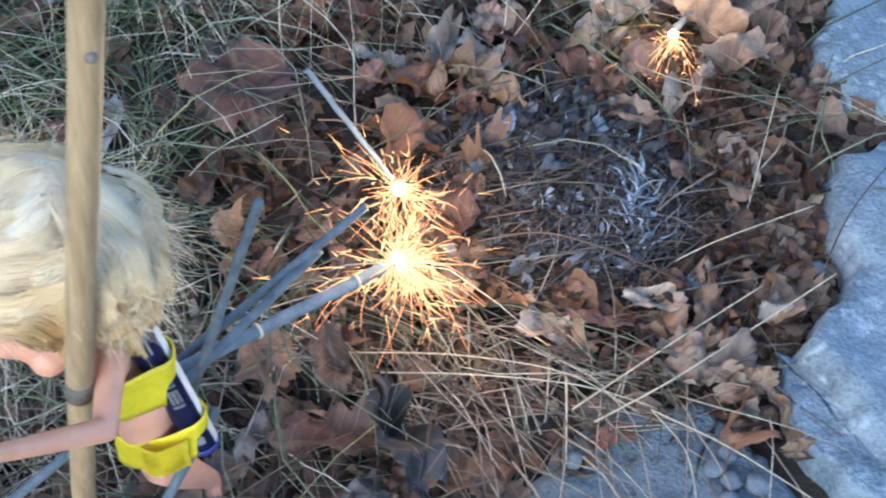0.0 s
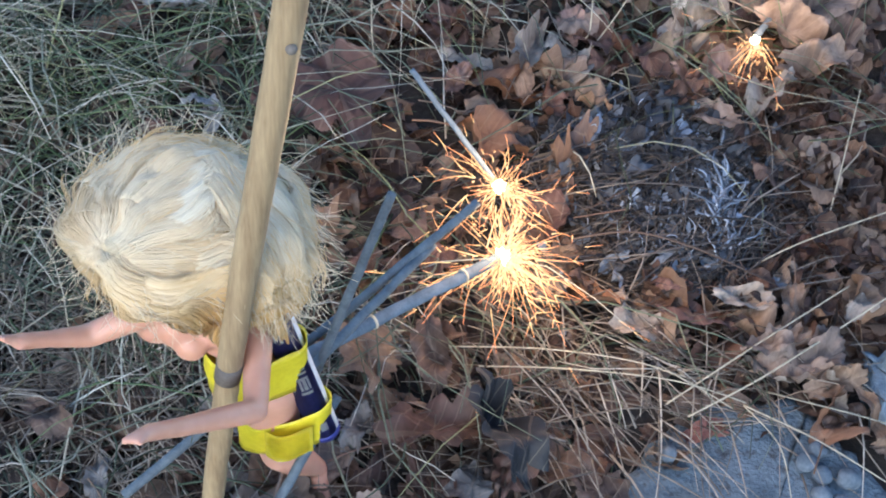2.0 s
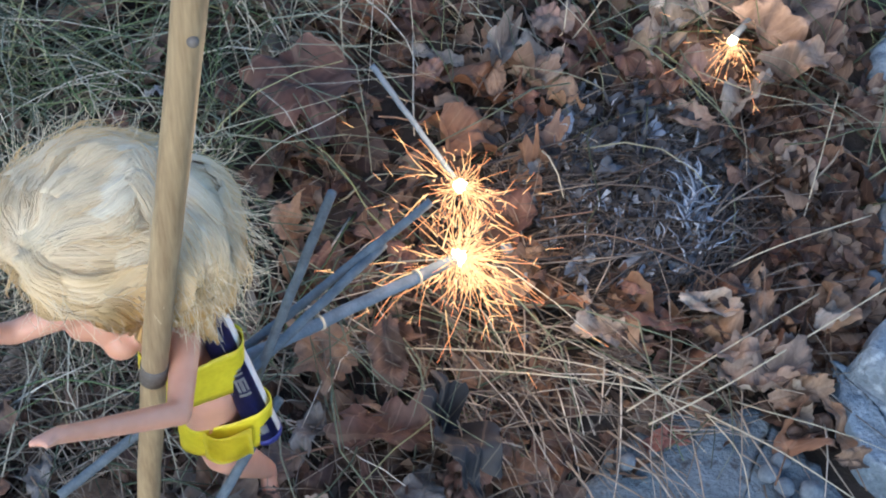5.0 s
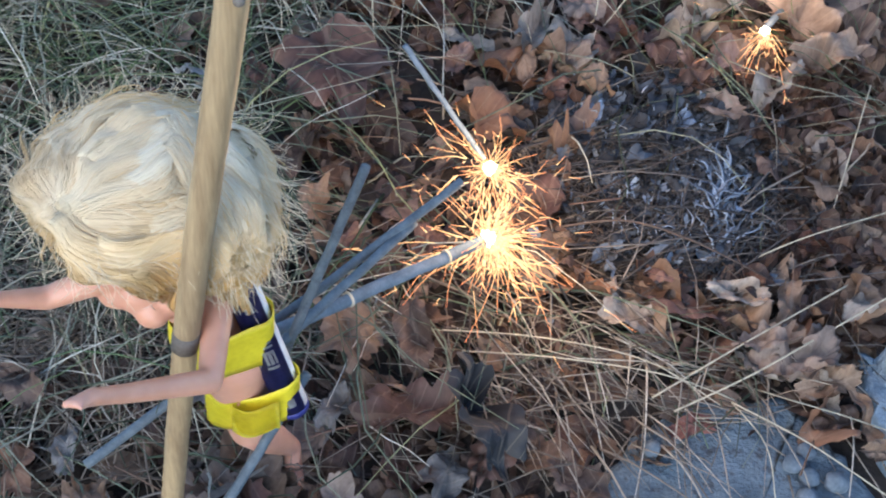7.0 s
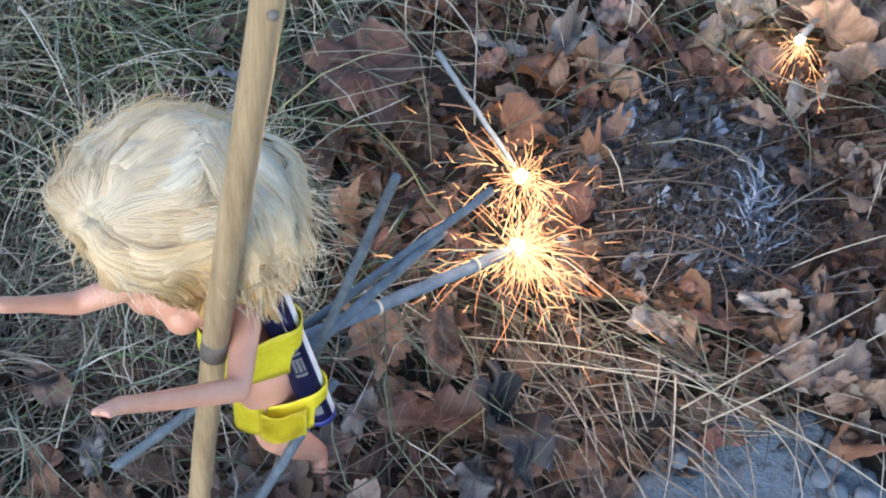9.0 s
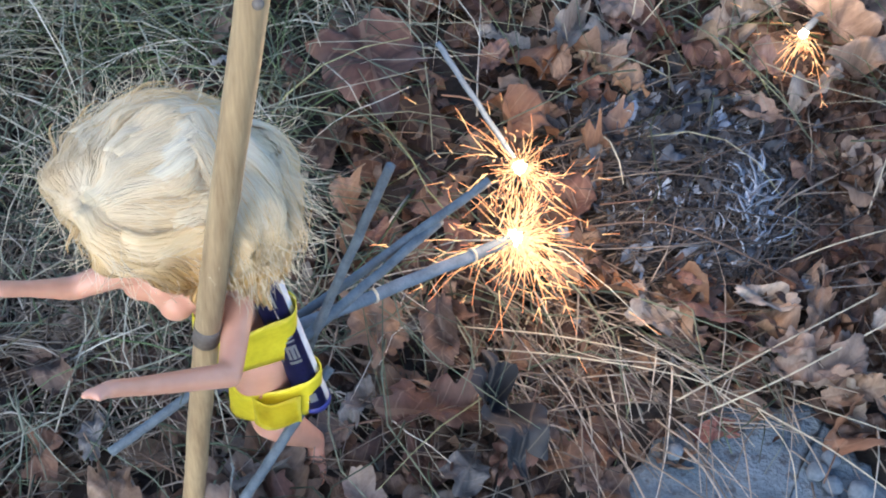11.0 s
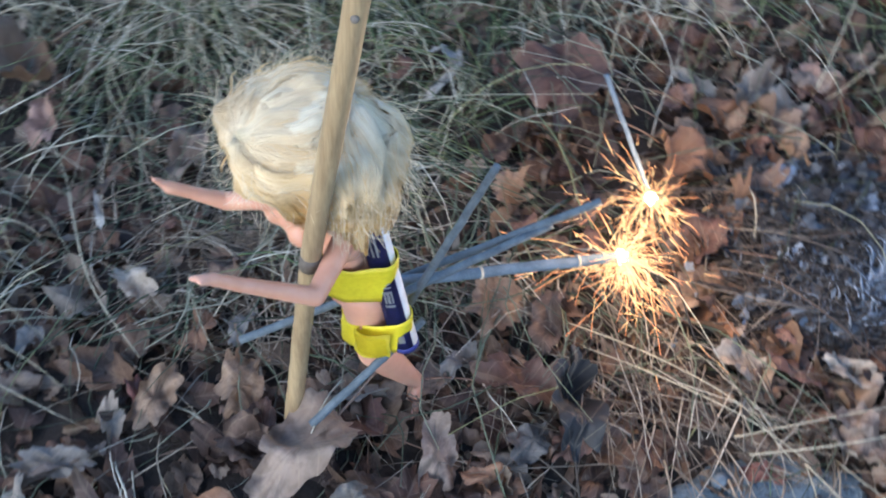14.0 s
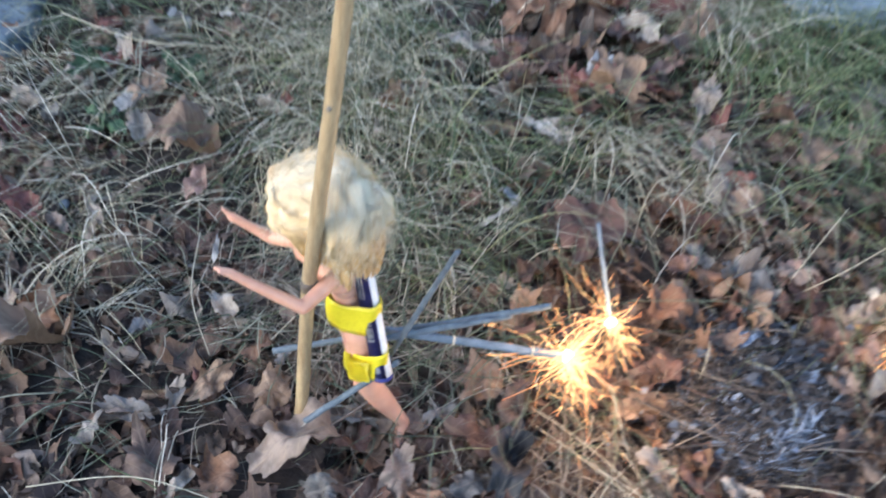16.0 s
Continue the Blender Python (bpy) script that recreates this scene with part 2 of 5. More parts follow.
xs = np.concatenate([[-60, -20, -6, -2.5, -1.6], np.linspace(-1.25, 0.8, 150), [1.2, 2.5, 6, 20, 60]])
ys = np.concatenate([[-60, -20, -6, -2, -0.8], np.linspace(-0.3, 1.7, 150), [2.2, 4, 8, 20, 60]])
verts = [(x, y, ground_z(x, y)) for y in ys for x in xs]
w = len(xs)
faces = [(j * w + i, j * w + i + 1, (j + 1) * w + i + 1, (j + 1) * w + i) for j in range(len(ys) - 1) for i in range(w - 1)]
tagged(new("ground", from_arrays("ground", verts, faces, SOIL)), "dark damp soil under leaf litter and grass", "ground", kind="structure")

# ---- leaves ----
rng = random.Random(11)


def leaf_shape(kind, seed, rings=5, spokes=72):
    """A unit leaf, midrib along y from -0.5 to 0.5, flat: outline by lobes, with teeth and torn places."""
    r = random.Random(seed)
    lobes = {"maple": 5, "oak": 7, "oval": 1, "strip": 1}[kind]
    ph = r.uniform(-0.2, 0.2)
    v, uv, f = [(0, 0)], [], []
    tear = [(r.uniform(0, 6.28), r.uniform(0.1, 0.35)) for _ in range(3)]
    for k in range(1, rings + 1):
        for s in range(spokes):
            a = 2 * math.pi * s / spokes
            if kind == "maple":
                # five pointed lobes with teeth, the base drawn in
                rad = 0.31 + 0.012 * math.cos(9 * a + seed)
                for la, ll, lw in ((90, 0.58, 0.40), (38, 0.52, 0.36), (142, 0.52, 0.36), (-14, 0.40, 0.34), (194, 0.40, 0.34), (-55, 0.27, 0.3), (235, 0.27, 0.3)):
                    la, ll = la + 9 * math.sin(seed * 1.7 + la), ll * (0.92 + 0.13 * math.sin(seed * 2.3 + 2 * la))
                    off = abs((a - radians(la) + ph * 0.3 + math.pi) % (2 * math.pi) - math.pi) / lw
                    tooth = 0.035 * (1 - abs((off * 3.0) % 1.0 - 0.5) * 2)
                    rad = max(rad, ll * (1 - 0.58 * min(1.6, off) ** 0.8) + tooth)
                sx, sy = 1.0, 1.0
            elif kind == "oak":
                rad = 0.44 + 0.05 * math.cos(8 * a + ph) + 0.03 * math.cos(13 * a + seed)
                sx, sy = 0.62, 1.12
            elif kind == "oval":
                rad = 0.46 + 0.02 * math.cos(11 * a + seed) + 0.02 * math.cos(17 * a)
                sx, sy = 0.55 * (1 - 0.25 * math.sin(a)), 1.05
            else:
                rad = 0.46 + 0.05 * math.cos(7 * a + seed)
                sx, sy = 0.26, 1.1
            for ta, td in tear:
                d = abs((a - ta + math.pi) % (2 * math.pi) - math.pi)
                if d < 0.16:
                    rad *= 1 - td * (1 - d / 0.16)
            q = (k / rings) ** 0.85
            v.append((rad * q * math.cos(a) * sx, rad * q * math.sin(a) * sy))
    for s in range(spokes):
        n = (s + 1) % spokes
        f.append((0, 1 + s, 1 + n))
        for k in range(rings - 1):
            a0, b0 = 1 + k * spokes, 1 + (k + 1) * spokes
            f.append((a0 + s, b0 + s, b0 + n, a0 + n))
    return np.array(v), f


def leaf_verts(flat, curl, seed):
    """Folds the flat outline: rolled along a slanted axis, arched and crumpled."""
    r = random.Random(seed)
    ang = r.uniform(-0.7, 0.7)
    bend, fold = r.uniform(0.5, 1.1), r.uniform(-0.3, 0.9)
    out = []
    for x, y in flat:
        u, w2 = x * math.cos(ang) + y * math.sin(ang), -x * math.sin(ang) + y * math.cos(ang)
        z = curl * (2.2 * bend * u * u + 0.5 * fold * w2 * w2 + 0.35 * abs(x) - 0.35 * u * w2)
        p = Vector((x * 3.1 + seed, y * 3.1, seed * 0.37))
        z += (0.18 + 0.24 * curl) * noise.noise(p) + (0.06 + 0.06 * curl) * noise.noise(p * 2.6) + 0.025 * noise.noise(p * 6)
        sq = 1 - 0.5 * curl * min(1.0, 2.0 * u * u)
        out.append((x * sq, y * (1 - 0.12 * curl), z))
    return np.array(out)


SHAPES = {k: [leaf_shape(k, 3 + 7 * i) for i in range(7)] for k in ("maple", "oak", "oval", "strip")}
stem_meshes = {}
leaf_meshes = {}
leaf_count = [0]


def stem(verts, faces, uvs, z0, r=0.010, length=0.55):
    """A petiole at the base of the midrib."""
    base = len(verts)
    for i in range(4):
        t = i / 3
        for k in range(3):
            a = 2.094 * k
            verts.append((0.06 * t * t + r * math.cos(a), -0.34 - length * t, z0 * 0.3 + 0.03 * math.sin(t * 3) + r * math.sin(a)))
            uvs.append((0.0, -0.34))
    for i in range(3):
        for k in range(3):
            n = (k + 1) % 3
            faces.append((base + 3 * i + k, base + 3 * i + n, base + 3 * i + 3 + n, base + 3 * i + 3 + k))


def bed(x, y):
    """How high the grass or litter carries a leaf."""
    return 0.013 if (x < -0.12 and y > 0.33) or y > 0.85 else 0.005


def leaf(x, y, size, turn, kind, tone, curl=0.25, lift=0.006, label=""):
    leaf_count[0] += 1
    variant = leaf_count[0] % 7
    large = size >= 0.06
    key = (kind, variant, tone, round(curl, 1), large)
    if key not in leaf_meshes:
        flat, fc = SHAPES[kind][variant]
        vs = [tuple(p) for p in leaf_verts(flat, curl, variant * 5 + len(kind) + round(curl * 10))]
        uv = [tuple(p) for p in flat]
        fc = list(fc)
        sv, sf, su = [], [], []
        stem(sv, sf, su, vs[0][2], 0.012)
        stem_meshes[key] = from_arrays("stem", sv, sf, TONES[tone][0], su)
        if not large:
            stem(vs, fc, uv, vs[0][2])
        leaf_meshes[key] = from_arrays("fallen_leaf", vs, fc, TONES[tone][0], uv)
    ob = new("fallen_leaf", leaf_meshes[key])
    ob.matrix_world = pose(x, y, ground_z(x, y) + lift + bed(x, y), rng.uniform(-22, 22), rng.uniform(-22, 22), turn) @ Matrix.Diagonal((size * rng.uniform(0.75, 1.08), size, size, 1))
    if large:
        stalk_part = new("stem", stem_meshes[key])
        stalk_part.parent = ob
    return tagged(ob, label or TONES[tone][1], "leaf", "fallen leaves")


leaf(-0.089, 0.680, 0.12, 200, "maple", "rust", 0.3, 0.030)
leaf(-0.148, 0.687, 0.04, 30, "oval", "rust", 0.25, 0.006)
leaf(-0.271, 0.743, 0.05, 80, "oak", "tan", 0.25, 0.006)
leaf(-0.252, 0.760, 0.05, 10, "maple", "rust", 0.25, 0.006)
leaf(-0.217, 0.783, 0.055, 290, "oval", "pale", 0.3, 0.006)
leaf(-0.188, 0.669, 0.022, 40, "oval", "pale", 0.25, 0.006)
leaf(0.117, 0.776, 0.07, 185, "maple", "rust", 0.15, 0.012)
leaf(0.040, 0.711, 0.075, 280, "oval", "orange", 0.5, 0.012)
leaf(0.032, 0.682, 0.07, 265, "oval", "tan", 0.5, 0.008)
leaf(0.057, 0.770, 0.05, 170, "oak", "tan", 0.25, 0.006)
leaf(0.011, 0.749, 0.055, 60, "oak", "pale", 0.2, 0.006)
leaf(-0.010, 0.794, 0.06, 120, "maple", "rust", 0.25, 0.006)
leaf(-0.046, 0.785, 0.06, 40, "maple", "orange", 0.25, 0.006)
leaf(0.089, 0.785, 0.045, 320, "strip", "pale", 0.25, 0.006)
leaf(0.197, 0.777, 0.05, 100, "oak", "brown", 0.25, 0.006)
leaf(0.306, 0.818, 0.085, 300, "maple", "greytan", 0.8, 0.02)
leaf(0.293, 0.751, 0.07, 285, "oak", "greytan", 0.9, 0.018)
leaf(0.275, 0.785, 0.07, 240, "oak", "greytan", 0.9, 0.022)
leaf(0.255, 0.720, 0.06, 310, "oval", "grey", 0.8, 0.016)
leaf(0.318, 0.778, 0.06, 20, "oak", "brown", 0.9, 0.02)
leaf(0.030, 0.655, 0.075, 275, "oval", "orange", 0.6, 0.02)
leaf(0.280, 0.613, 0.028, 10, "oval", "tan", 0.8, 0.006)
leaf(0.304, 0.631, 0.06, 250, "oak", "brown", 0.25, 0.006)
leaf(0.309, 0.699, 0.065, 30, "maple", "brown", 0.25, 0.006)
leaf(0.262, 0.687, 0.05, 330, "oak", "grey", 0.25, 0.006)
leaf(0.245, 0.646, 0.045, 200, "oval", "brown", 0.25, 0.006)
leaf(0.068, 0.594, 0.07, 90, "maple", "rust", 0.25, 0.006)
leaf(0.077, 0.545, 0.06, 150, "oak", "tan", 0.25, 0.006)
leaf(0.132, 0.494, 0.05, 275, "oval", "pale", 0.35, 0.012)
leaf(0.174, 0.509, 0.065, 250, "oval", "rust", 0.3, 0.008)
leaf(0.220, 0.522, 0.045, 190, "oval", "orange", 0.5, 0.006)
leaf(0.244, 0.515, 0.055, 170, "oval", "tan", 0.4, 0.012)
leaf(0.216, 0.479, 0.055, 10, "oak", "grey", 0.4, 0.006)
leaf(0.262, 0.443, 0.055, 60, "oak", "brown", 0.3, 0.002)
leaf(0.288, 0.435, 0.05, 20, "strip", "tan", 0.5, 0.012)
leaf(0.291, 0.410, 0.035, 100, "oval", "tan", 0.8, 0.014)
leaf(0.033, 0.396, 0.085, 30, "oak", "char", 0.6, 0.032)
leaf(0.044, 0.384, 0.05, 160, "oak", "rust", 0.4, 0.018)
leaf(0.013, 0.367, 0.05, 340, "oval", "grey", 0.4, 0.012)
leaf(0.102, 0.372, 0.06, 70, "maple", "brown", 0.25, 0.006)
leaf(-0.011, 0.462, 0.06, 185, "oval", "brown", 0.3, 0.016)
leaf(-0.053, 0.461, 0.07, 120, "maple", "tan", 0.3, 0.012)
leaf(-0.005, 0.407, 0.085, 285, "oak", "rust", 0.5, 0.01)
leaf(-0.058, 0.406, 0.045, 345, "oval", "grey", 0.5, 0.014)
leaf(0.075, 0.387, 0.06, 45, "oak", "brown", 0.25, 0.006)
leaf(0.161, 0.538, 0.05, 80, "maple", "rust", 0.25, 0.006)
leaf(0.121, 0.525, 0.03, 0, "oval", "pale", 0.25, 0.006)
leaf(-0.254, 0.396, 0.055, 60, "oval", "brown", 0.25, 0.006)
leaf(-0.216, 0.356, 0.04, 10, "oval", "grey", 0.5, 0.006)
leaf(-0.242, 0.340, 0.05, 200, "oak", "orange", 0.25, 0.006)
leaf(-0.192, 0.332, 0.03, 140, "oval", "tan", 0.8, 0.006)
leaf(-0.121, 0.346, 0.06, 300, "oak", "pale", 0.5, 0.006)
leaf(-0.040, 0.434, 0.05, 80, "oak", "tan", 0.25, 0.006)
leaf(-0.505, 0.475, 0.125, 160, "maple", "tan", 0.5, 0.045)
leaf(-0.450, 0.445, 0.06, 200, "oak", "pink", 0.4, 0.032)
leaf(-0.622, 0.513, 0.07, 20, "oak", "tan", 0.4, 0.025)
leaf(-0.577, 0.293, 0.075, 90, "oval", "red", 0.7, 0.03)
leaf(-0.399, 0.182, 0.145, 330, "maple", "tan", 0.5, 0.035)
leaf(-0.427, 0.211, 0.08, 350, "maple", "orange", 0.3, 0.022)
leaf(-0.647, 0.346, 0.04, 80, "oak", "rust", 0.25, 0.006)
leaf(-0.507, 0.627, 0.04, 50, "oval", "red", 0.25, 0.006)
leaf(-0.514, 0.355, 0.055, 350, "strip", "pale", 0.5, 0.015)
leaf(-0.500, 0.333, 0.05, 40, "strip", "pale", 0.5, 0.006)
leaf(-0.305, 0.351, 0.045, 260, "oak", "pale", 0.6, 0.012)
leaf(-0.274, 0.201, 0.06, 300, "oval", "grey", 0.4, 0.016)
leaf(-0.282, 0.161, 0.05, 10, "strip", "pale", 0.5, 0.015)
leaf(-0.122, 0.276, 0.11, 165, "oval", "greytan", 1.0, 0.03)
leaf(-0.160, 0.270, 0.06, 260, "oval", "brown", 0.8, 0.012)
leaf(-0.238, 0.273, 0.06, 185, "oak", "tan", 0.8, 0.02)
leaf(-0.172, 0.270, 0.06, 300, "oval", "brown", 0.7, 0.012)
leaf(-0.213, 0.178, 0.085, 70, "maple", "brown", 0.4, 0.012)
leaf(-0.156, 0.211, 0.065, 130, "maple", "orange", 0.4, 0.012)
leaf(-0.103, 0.332, 0.06, 80, "maple", "rust", 0.4, 0.012)
leaf(-0.043, 0.328, 0.07, 30, "oval", "greytan", 0.5, 0.012)
leaf(-0.074, 0.285, 0.06, 100, "oval", "brown", 0.5, 0.006)
leaf(-0.173, 0.182, 0.05, 10, "strip", "pale", 0.5, 0.015)
leaf(-0.203, 0.306, 0.04, 30, "strip", "brown", 0.5, 0.006)
leaf(-0.357, 0.284, 0.04, 20, "oak", "grey", 0.25, 0.006)
leaf(-0.307, 0.416, 0.045, 330, "strip", "rust", 0.6, 0.006)
leaf(-0.145, 0.411, 0.04, 60, "oak", "grey", 0.25, 0.006)
leaf(-0.393, 0.819, 0.075, 130, "oak", "pale", 0.4, 0.015)
leaf(-0.340, 0.849, 0.09, 200, "maple", "rust", 0.3, 0.015)
leaf(-0.298, 0.859, 0.07, 160, "maple", "brown", 0.3, 0.006)
leaf(-0.261, 0.857, 0.06, 60, "maple", "red", 0.25, 0.006)
leaf(-0.244, 0.889, 0.05, 190, "oval", "white", 0.4, 0.02)
leaf(-0.193, 0.909, 0.06, 100, "oval", "red", 0.5, 0.012)
leaf(-0.183, 0.943, 0.06, 170, "oval", "pink", 0.5, 0.02)
leaf(-0.252, 0.985, 0.07, 260, "oak", "pale", 0.4, 0.018)
leaf(-0.386, 1.016, 0.12, 20, "maple", "red", 0.4, 0.01)
leaf(-0.317, 1.023, 0.09, 80, "maple", "red", 0.25, 0.006)
leaf(-0.300, 0.929, 0.06, 300, "oak", "brown", 0.25, 0.006)
leaf(-0.439, 0.962, 0.09, 10, "oak", "grey", 0.25, 0.006)
leaf(-0.231, 0.766, 0.065, 270, "strip", "white", 0.3, 0.02)
leaf(-0.183, 0.637, 0.05, 345, "strip", "white", 0.6, 0.02)
leaf(-0.222, 0.644, 0.05, 280, "oval", "rust", 0.5, 0.006)
leaf(-0.194, 0.665, 0.035, 80, "oval", "white", 0.5, 0.02)
leaf(-0.064, 0.871, 0.08, 250, "maple", "greytan", 0.25, 0.006)
leaf(0.019, 0.947, 0.09, 30, "maple", "tan", 0.4, 0.012)
leaf(-0.021, 0.847, 0.06, 120, "oak", "red", 0.4, 0.01)
leaf(-0.058, 0.772, 0.05, 200, "oval", "orange", 0.25, 0.006)
leaf(-0.037, 0.989, 0.06, 330, "oval", "pale", 0.4, 0.015)
leaf(-0.117, 0.932, 0.06, 20, "oak", "pale", 0.5, 0.018)
leaf(-0.477, 0.870, 0.07, 40, "oak", "brown", 0.25, 0.006)
leaf(-0.120, 0.837, 0.06, 140, "oval", "brown", 0.25, 0.006)
leaf(-0.135, 0.781, 0.06, 60, "oval", "brown", 0.25, 0.006)
leaf(0.047, 1.002, 0.06, 200, "oak", "greytan", 0.25, 0.006)
leaf(0.020, 1.105, 0.06, 100, "oak", "grey", 0.25, 0.006)
leaf(-0.813, 0.567, 0.06, 60, "oak", "brown", 0.25, 0.006)
leaf(-0.773, 0.572, 0.06, 160, "maple", "red", 0.25, 0.006)
leaf(-0.701, 0.368, 0.07, 70, "maple", "red", 0.25, 0.006)


def ash_at(x, y):
    return ((x - 0.175) / 0.085) ** 2 + ((y - 0.63) / 0.085) ** 2 < 1


def on_stone(x, y):
    edge = 0.30 if y < 0.49 else 0.345 if y < 0.58 else 0.36 if y < 0.68 else 0.42 if y < 0.72 else 0.375
    return (x > edge and y < 0.93) or (0.095 < x and y < 0.380 + 0.36 * min(x - 0.095, 0.15))


def clump(x, y):
    """The drift of red-brown leaves in the far grass."""
    return ((x + 0.285) / 0.13) ** 2 + ((y - 0.95) / 0.13) ** 2 < 1


def leafy(x, y):
    """How thickly leaves lie at a place, 0 to 1."""
    g = 0.75
    if x < -0.12 and y > 0.42:
        g = 0.22
    if -0.32 < x < -0.12 and 0.42 < y < 0.8:
        g = 0.10
    if y > 0.80 and x > -0.2:
        g = 0.5
    if clump(x, y):
        g = 1.0
    if ash_at(x, y):
        g = -0.02
    return g


TONE_BAG = ["rust", "brown", "brown", "tan", "rust", "grey", "pale", "orange", "greytan", "brown", "red", "grey", "greytan", "tan"]
n = 0
while n < 88:
    x, y = rng.uniform(-0.85, 0.38), rng.uniform(0.05, 1.25)
    if on_stone(x, y) or rng.random() > leafy(x, y):
        continue
    leaf(x, y, rng.uniform(0.035, 0.08), rng.uniform(0, 360), rng.choice(("maple", "oak", "oval", "oval")), rng.choice(TONE_BAG), rng.choice((0.4, 0.6, 0.8, 1.0)), rng.uniform(0.002, 0.008))
    n += 1

for i in range(12):
    # tan leaves between the straw and the rocks
    leaf(rng.uniform(0.20, 0.30), rng.uniform(0.45, 0.535), rng.uniform(0.035, 0.06), rng.uniform(0, 360), rng.choice(("oak", "oval", "oval")), rng.choice(("tan", "pale", "greytan")), rng.choice((0.6, 0.8, 1.0)), rng.uniform(0.010, 0.022))
for i in range(24):
    # paler leaves round the far side of the burnt patch
    x, y = rng.uniform(-0.02, 0.27), rng.uniform(0.685, 0.83)
    leaf(x, y, rng.uniform(0.035, 0.065), rng.uniform(0, 360), rng.choice(("maple", "oak", "oval", "oval")), rng.choice(("tan", "greytan", "pale", "pink", "rust", "grey")), rng.choice((0.6, 0.8, 1.0)), rng.uniform(0.006, 0.018))
for i in range(36):
    # small bleached scraps in the thin grass
    x, y = rng.uniform(-0.85, -0.34), rng.uniform(0.12, 0.72)
    leaf(x, y, rng.uniform(0.022, 0.055), rng.uniform(0, 360), rng.choice(("oak", "oval", "strip", "strip")), rng.choice(("pale", "white", "grey", "greytan", "pale")), rng.choice((0.6, 0.8, 1.0)), rng.uniform(0.006, 0.02))
for i in range(20):
    # the drift of leaves in the far grass
    a, d = rng.uniform(0, 6.283), math.sqrt(rng.random()) * 0.12
    leaf(-0.285 + d * math.cos(a), 0.95 + d * math.sin(a), rng.uniform(0.06, 0.10), rng.uniform(0, 360), rng.choice(("maple", "oak", "oval")), rng.choice(("red", "rust", "red", "brown", "orange", "orange", "tan")), rng.choice((0.5, 0.7, 0.9)), rng.uniform(0.008, 0.03))

# crumbled litter between and under the single leaves
lv, lf, lu = [], [], []
LOW = {k: [leaf_shape(k, 5 + 3 * i, 2, 24) for i in range(4)] for k in ("maple", "oak", "oval", "strip")}
n = 0
while n < 6500:
    x, y = rng.uniform(-1.15, 0.6), rng.uniform(-0.15, 1.6)
    if (on_stone(x, y) and rng.random() > 0.01) or rng.random() > leafy(x, y) + 0.18:
        continue
    n += 1
    flat, fc = LOW[rng.choice(("maple", "oak", "oval", "strip", "oval"))][n % 4]
    pts = leaf_verts(flat, rng.uniform(0.2, 0.9), n % 50)
    s = rng.choice((rng.uniform(0.012, 0.048), rng.uniform(0.012, 0.048), rng.uniform(0.03, 0.068))) * (0.5 if ash_at(x, y) else 1)
    m = pose(x, y, ground_z(x, y) + rng.uniform(-0.003, 0.004), rng.uniform(-30, 30), rng.uniform(-30, 30), rng.uniform(0, 360)).to_3x3() * s
    pts = pts @ np.array(m).T + (x, y, ground_z(x, y) + rng.uniform(-0.003, 0.004))
    o = len(lv)
    lv.extend(map(tuple, pts))
    lu.extend(map(tuple, flat))
    lf.extend(tuple(i + o for i in q) for q in fc)
n = 0
while n < 420:
    # leaves blown up against the rocks
    x, y = rng.gauss(0.29, 0.035), rng.uniform(0.48, 0.95)
    if on_stone(x, y) or ash_at(x, y):
        continue
    n += 1
    flat, fc = LOW[rng.choice(("maple", "oak", "oval", "oval"))][n % 4]
    pts = leaf_verts(flat, rng.uniform(0.3, 0.9), n % 50)
    m = pose(0, 0, 0, rng.uniform(-30, 30), rng.uniform(-30, 30), rng.uniform(0, 360)).to_3x3() * rng.uniform(0.02, 0.055)
    pts = pts @ np.array(m).T + (x, y, ground_z(x, y) + rng.uniform(0.0, 0.010))
    o = len(lv)
    lv.extend(map(tuple, pts))
    lu.extend(map(tuple, flat))
    lf.extend(tuple(i + o for i in q) for q in fc)
n = 0
while n < 3000:
    x, y = rng.uniform(-2.8, 2.4), rng.uniform(-1.5, 3.2)
    if -1.1 < x < 0.5 and -0.1 < y < 1.55 or 0.3 < x < 0.75 and 0.25 < y < 0.95:
        continue
    n += 1
    flat, fc = LOW[rng.choice(("maple", "oak", "oval", "strip", "oval"))][n % 4]
    pts = leaf_verts(flat, rng.uniform(0.2, 0.9), n % 50)
    m = pose(0, 0, 0, rng.uniform(-25, 25), rng.uniform(-25, 25), rng.uniform(0, 360)).to_3x3() * rng.uniform(0.03, 0.08)
    pts = pts @ np.array(m).T + (x, y, ground_z(x, y) + rng.uniform(0.0, 0.008))
    o = len(lv)
    lv.extend(map(tuple, pts))
    lu.extend(map(tuple, flat))
    lf.extend(tuple(i + o for i in q) for q in fc)
tagged(new("leaf_litter", from_arrays("leaf_litter", lv, lf, LITTER, lu)), "crumbled brown leaf litter covering the soil", "leaf litter", kind="stuff")

# ---- grass and straw ----


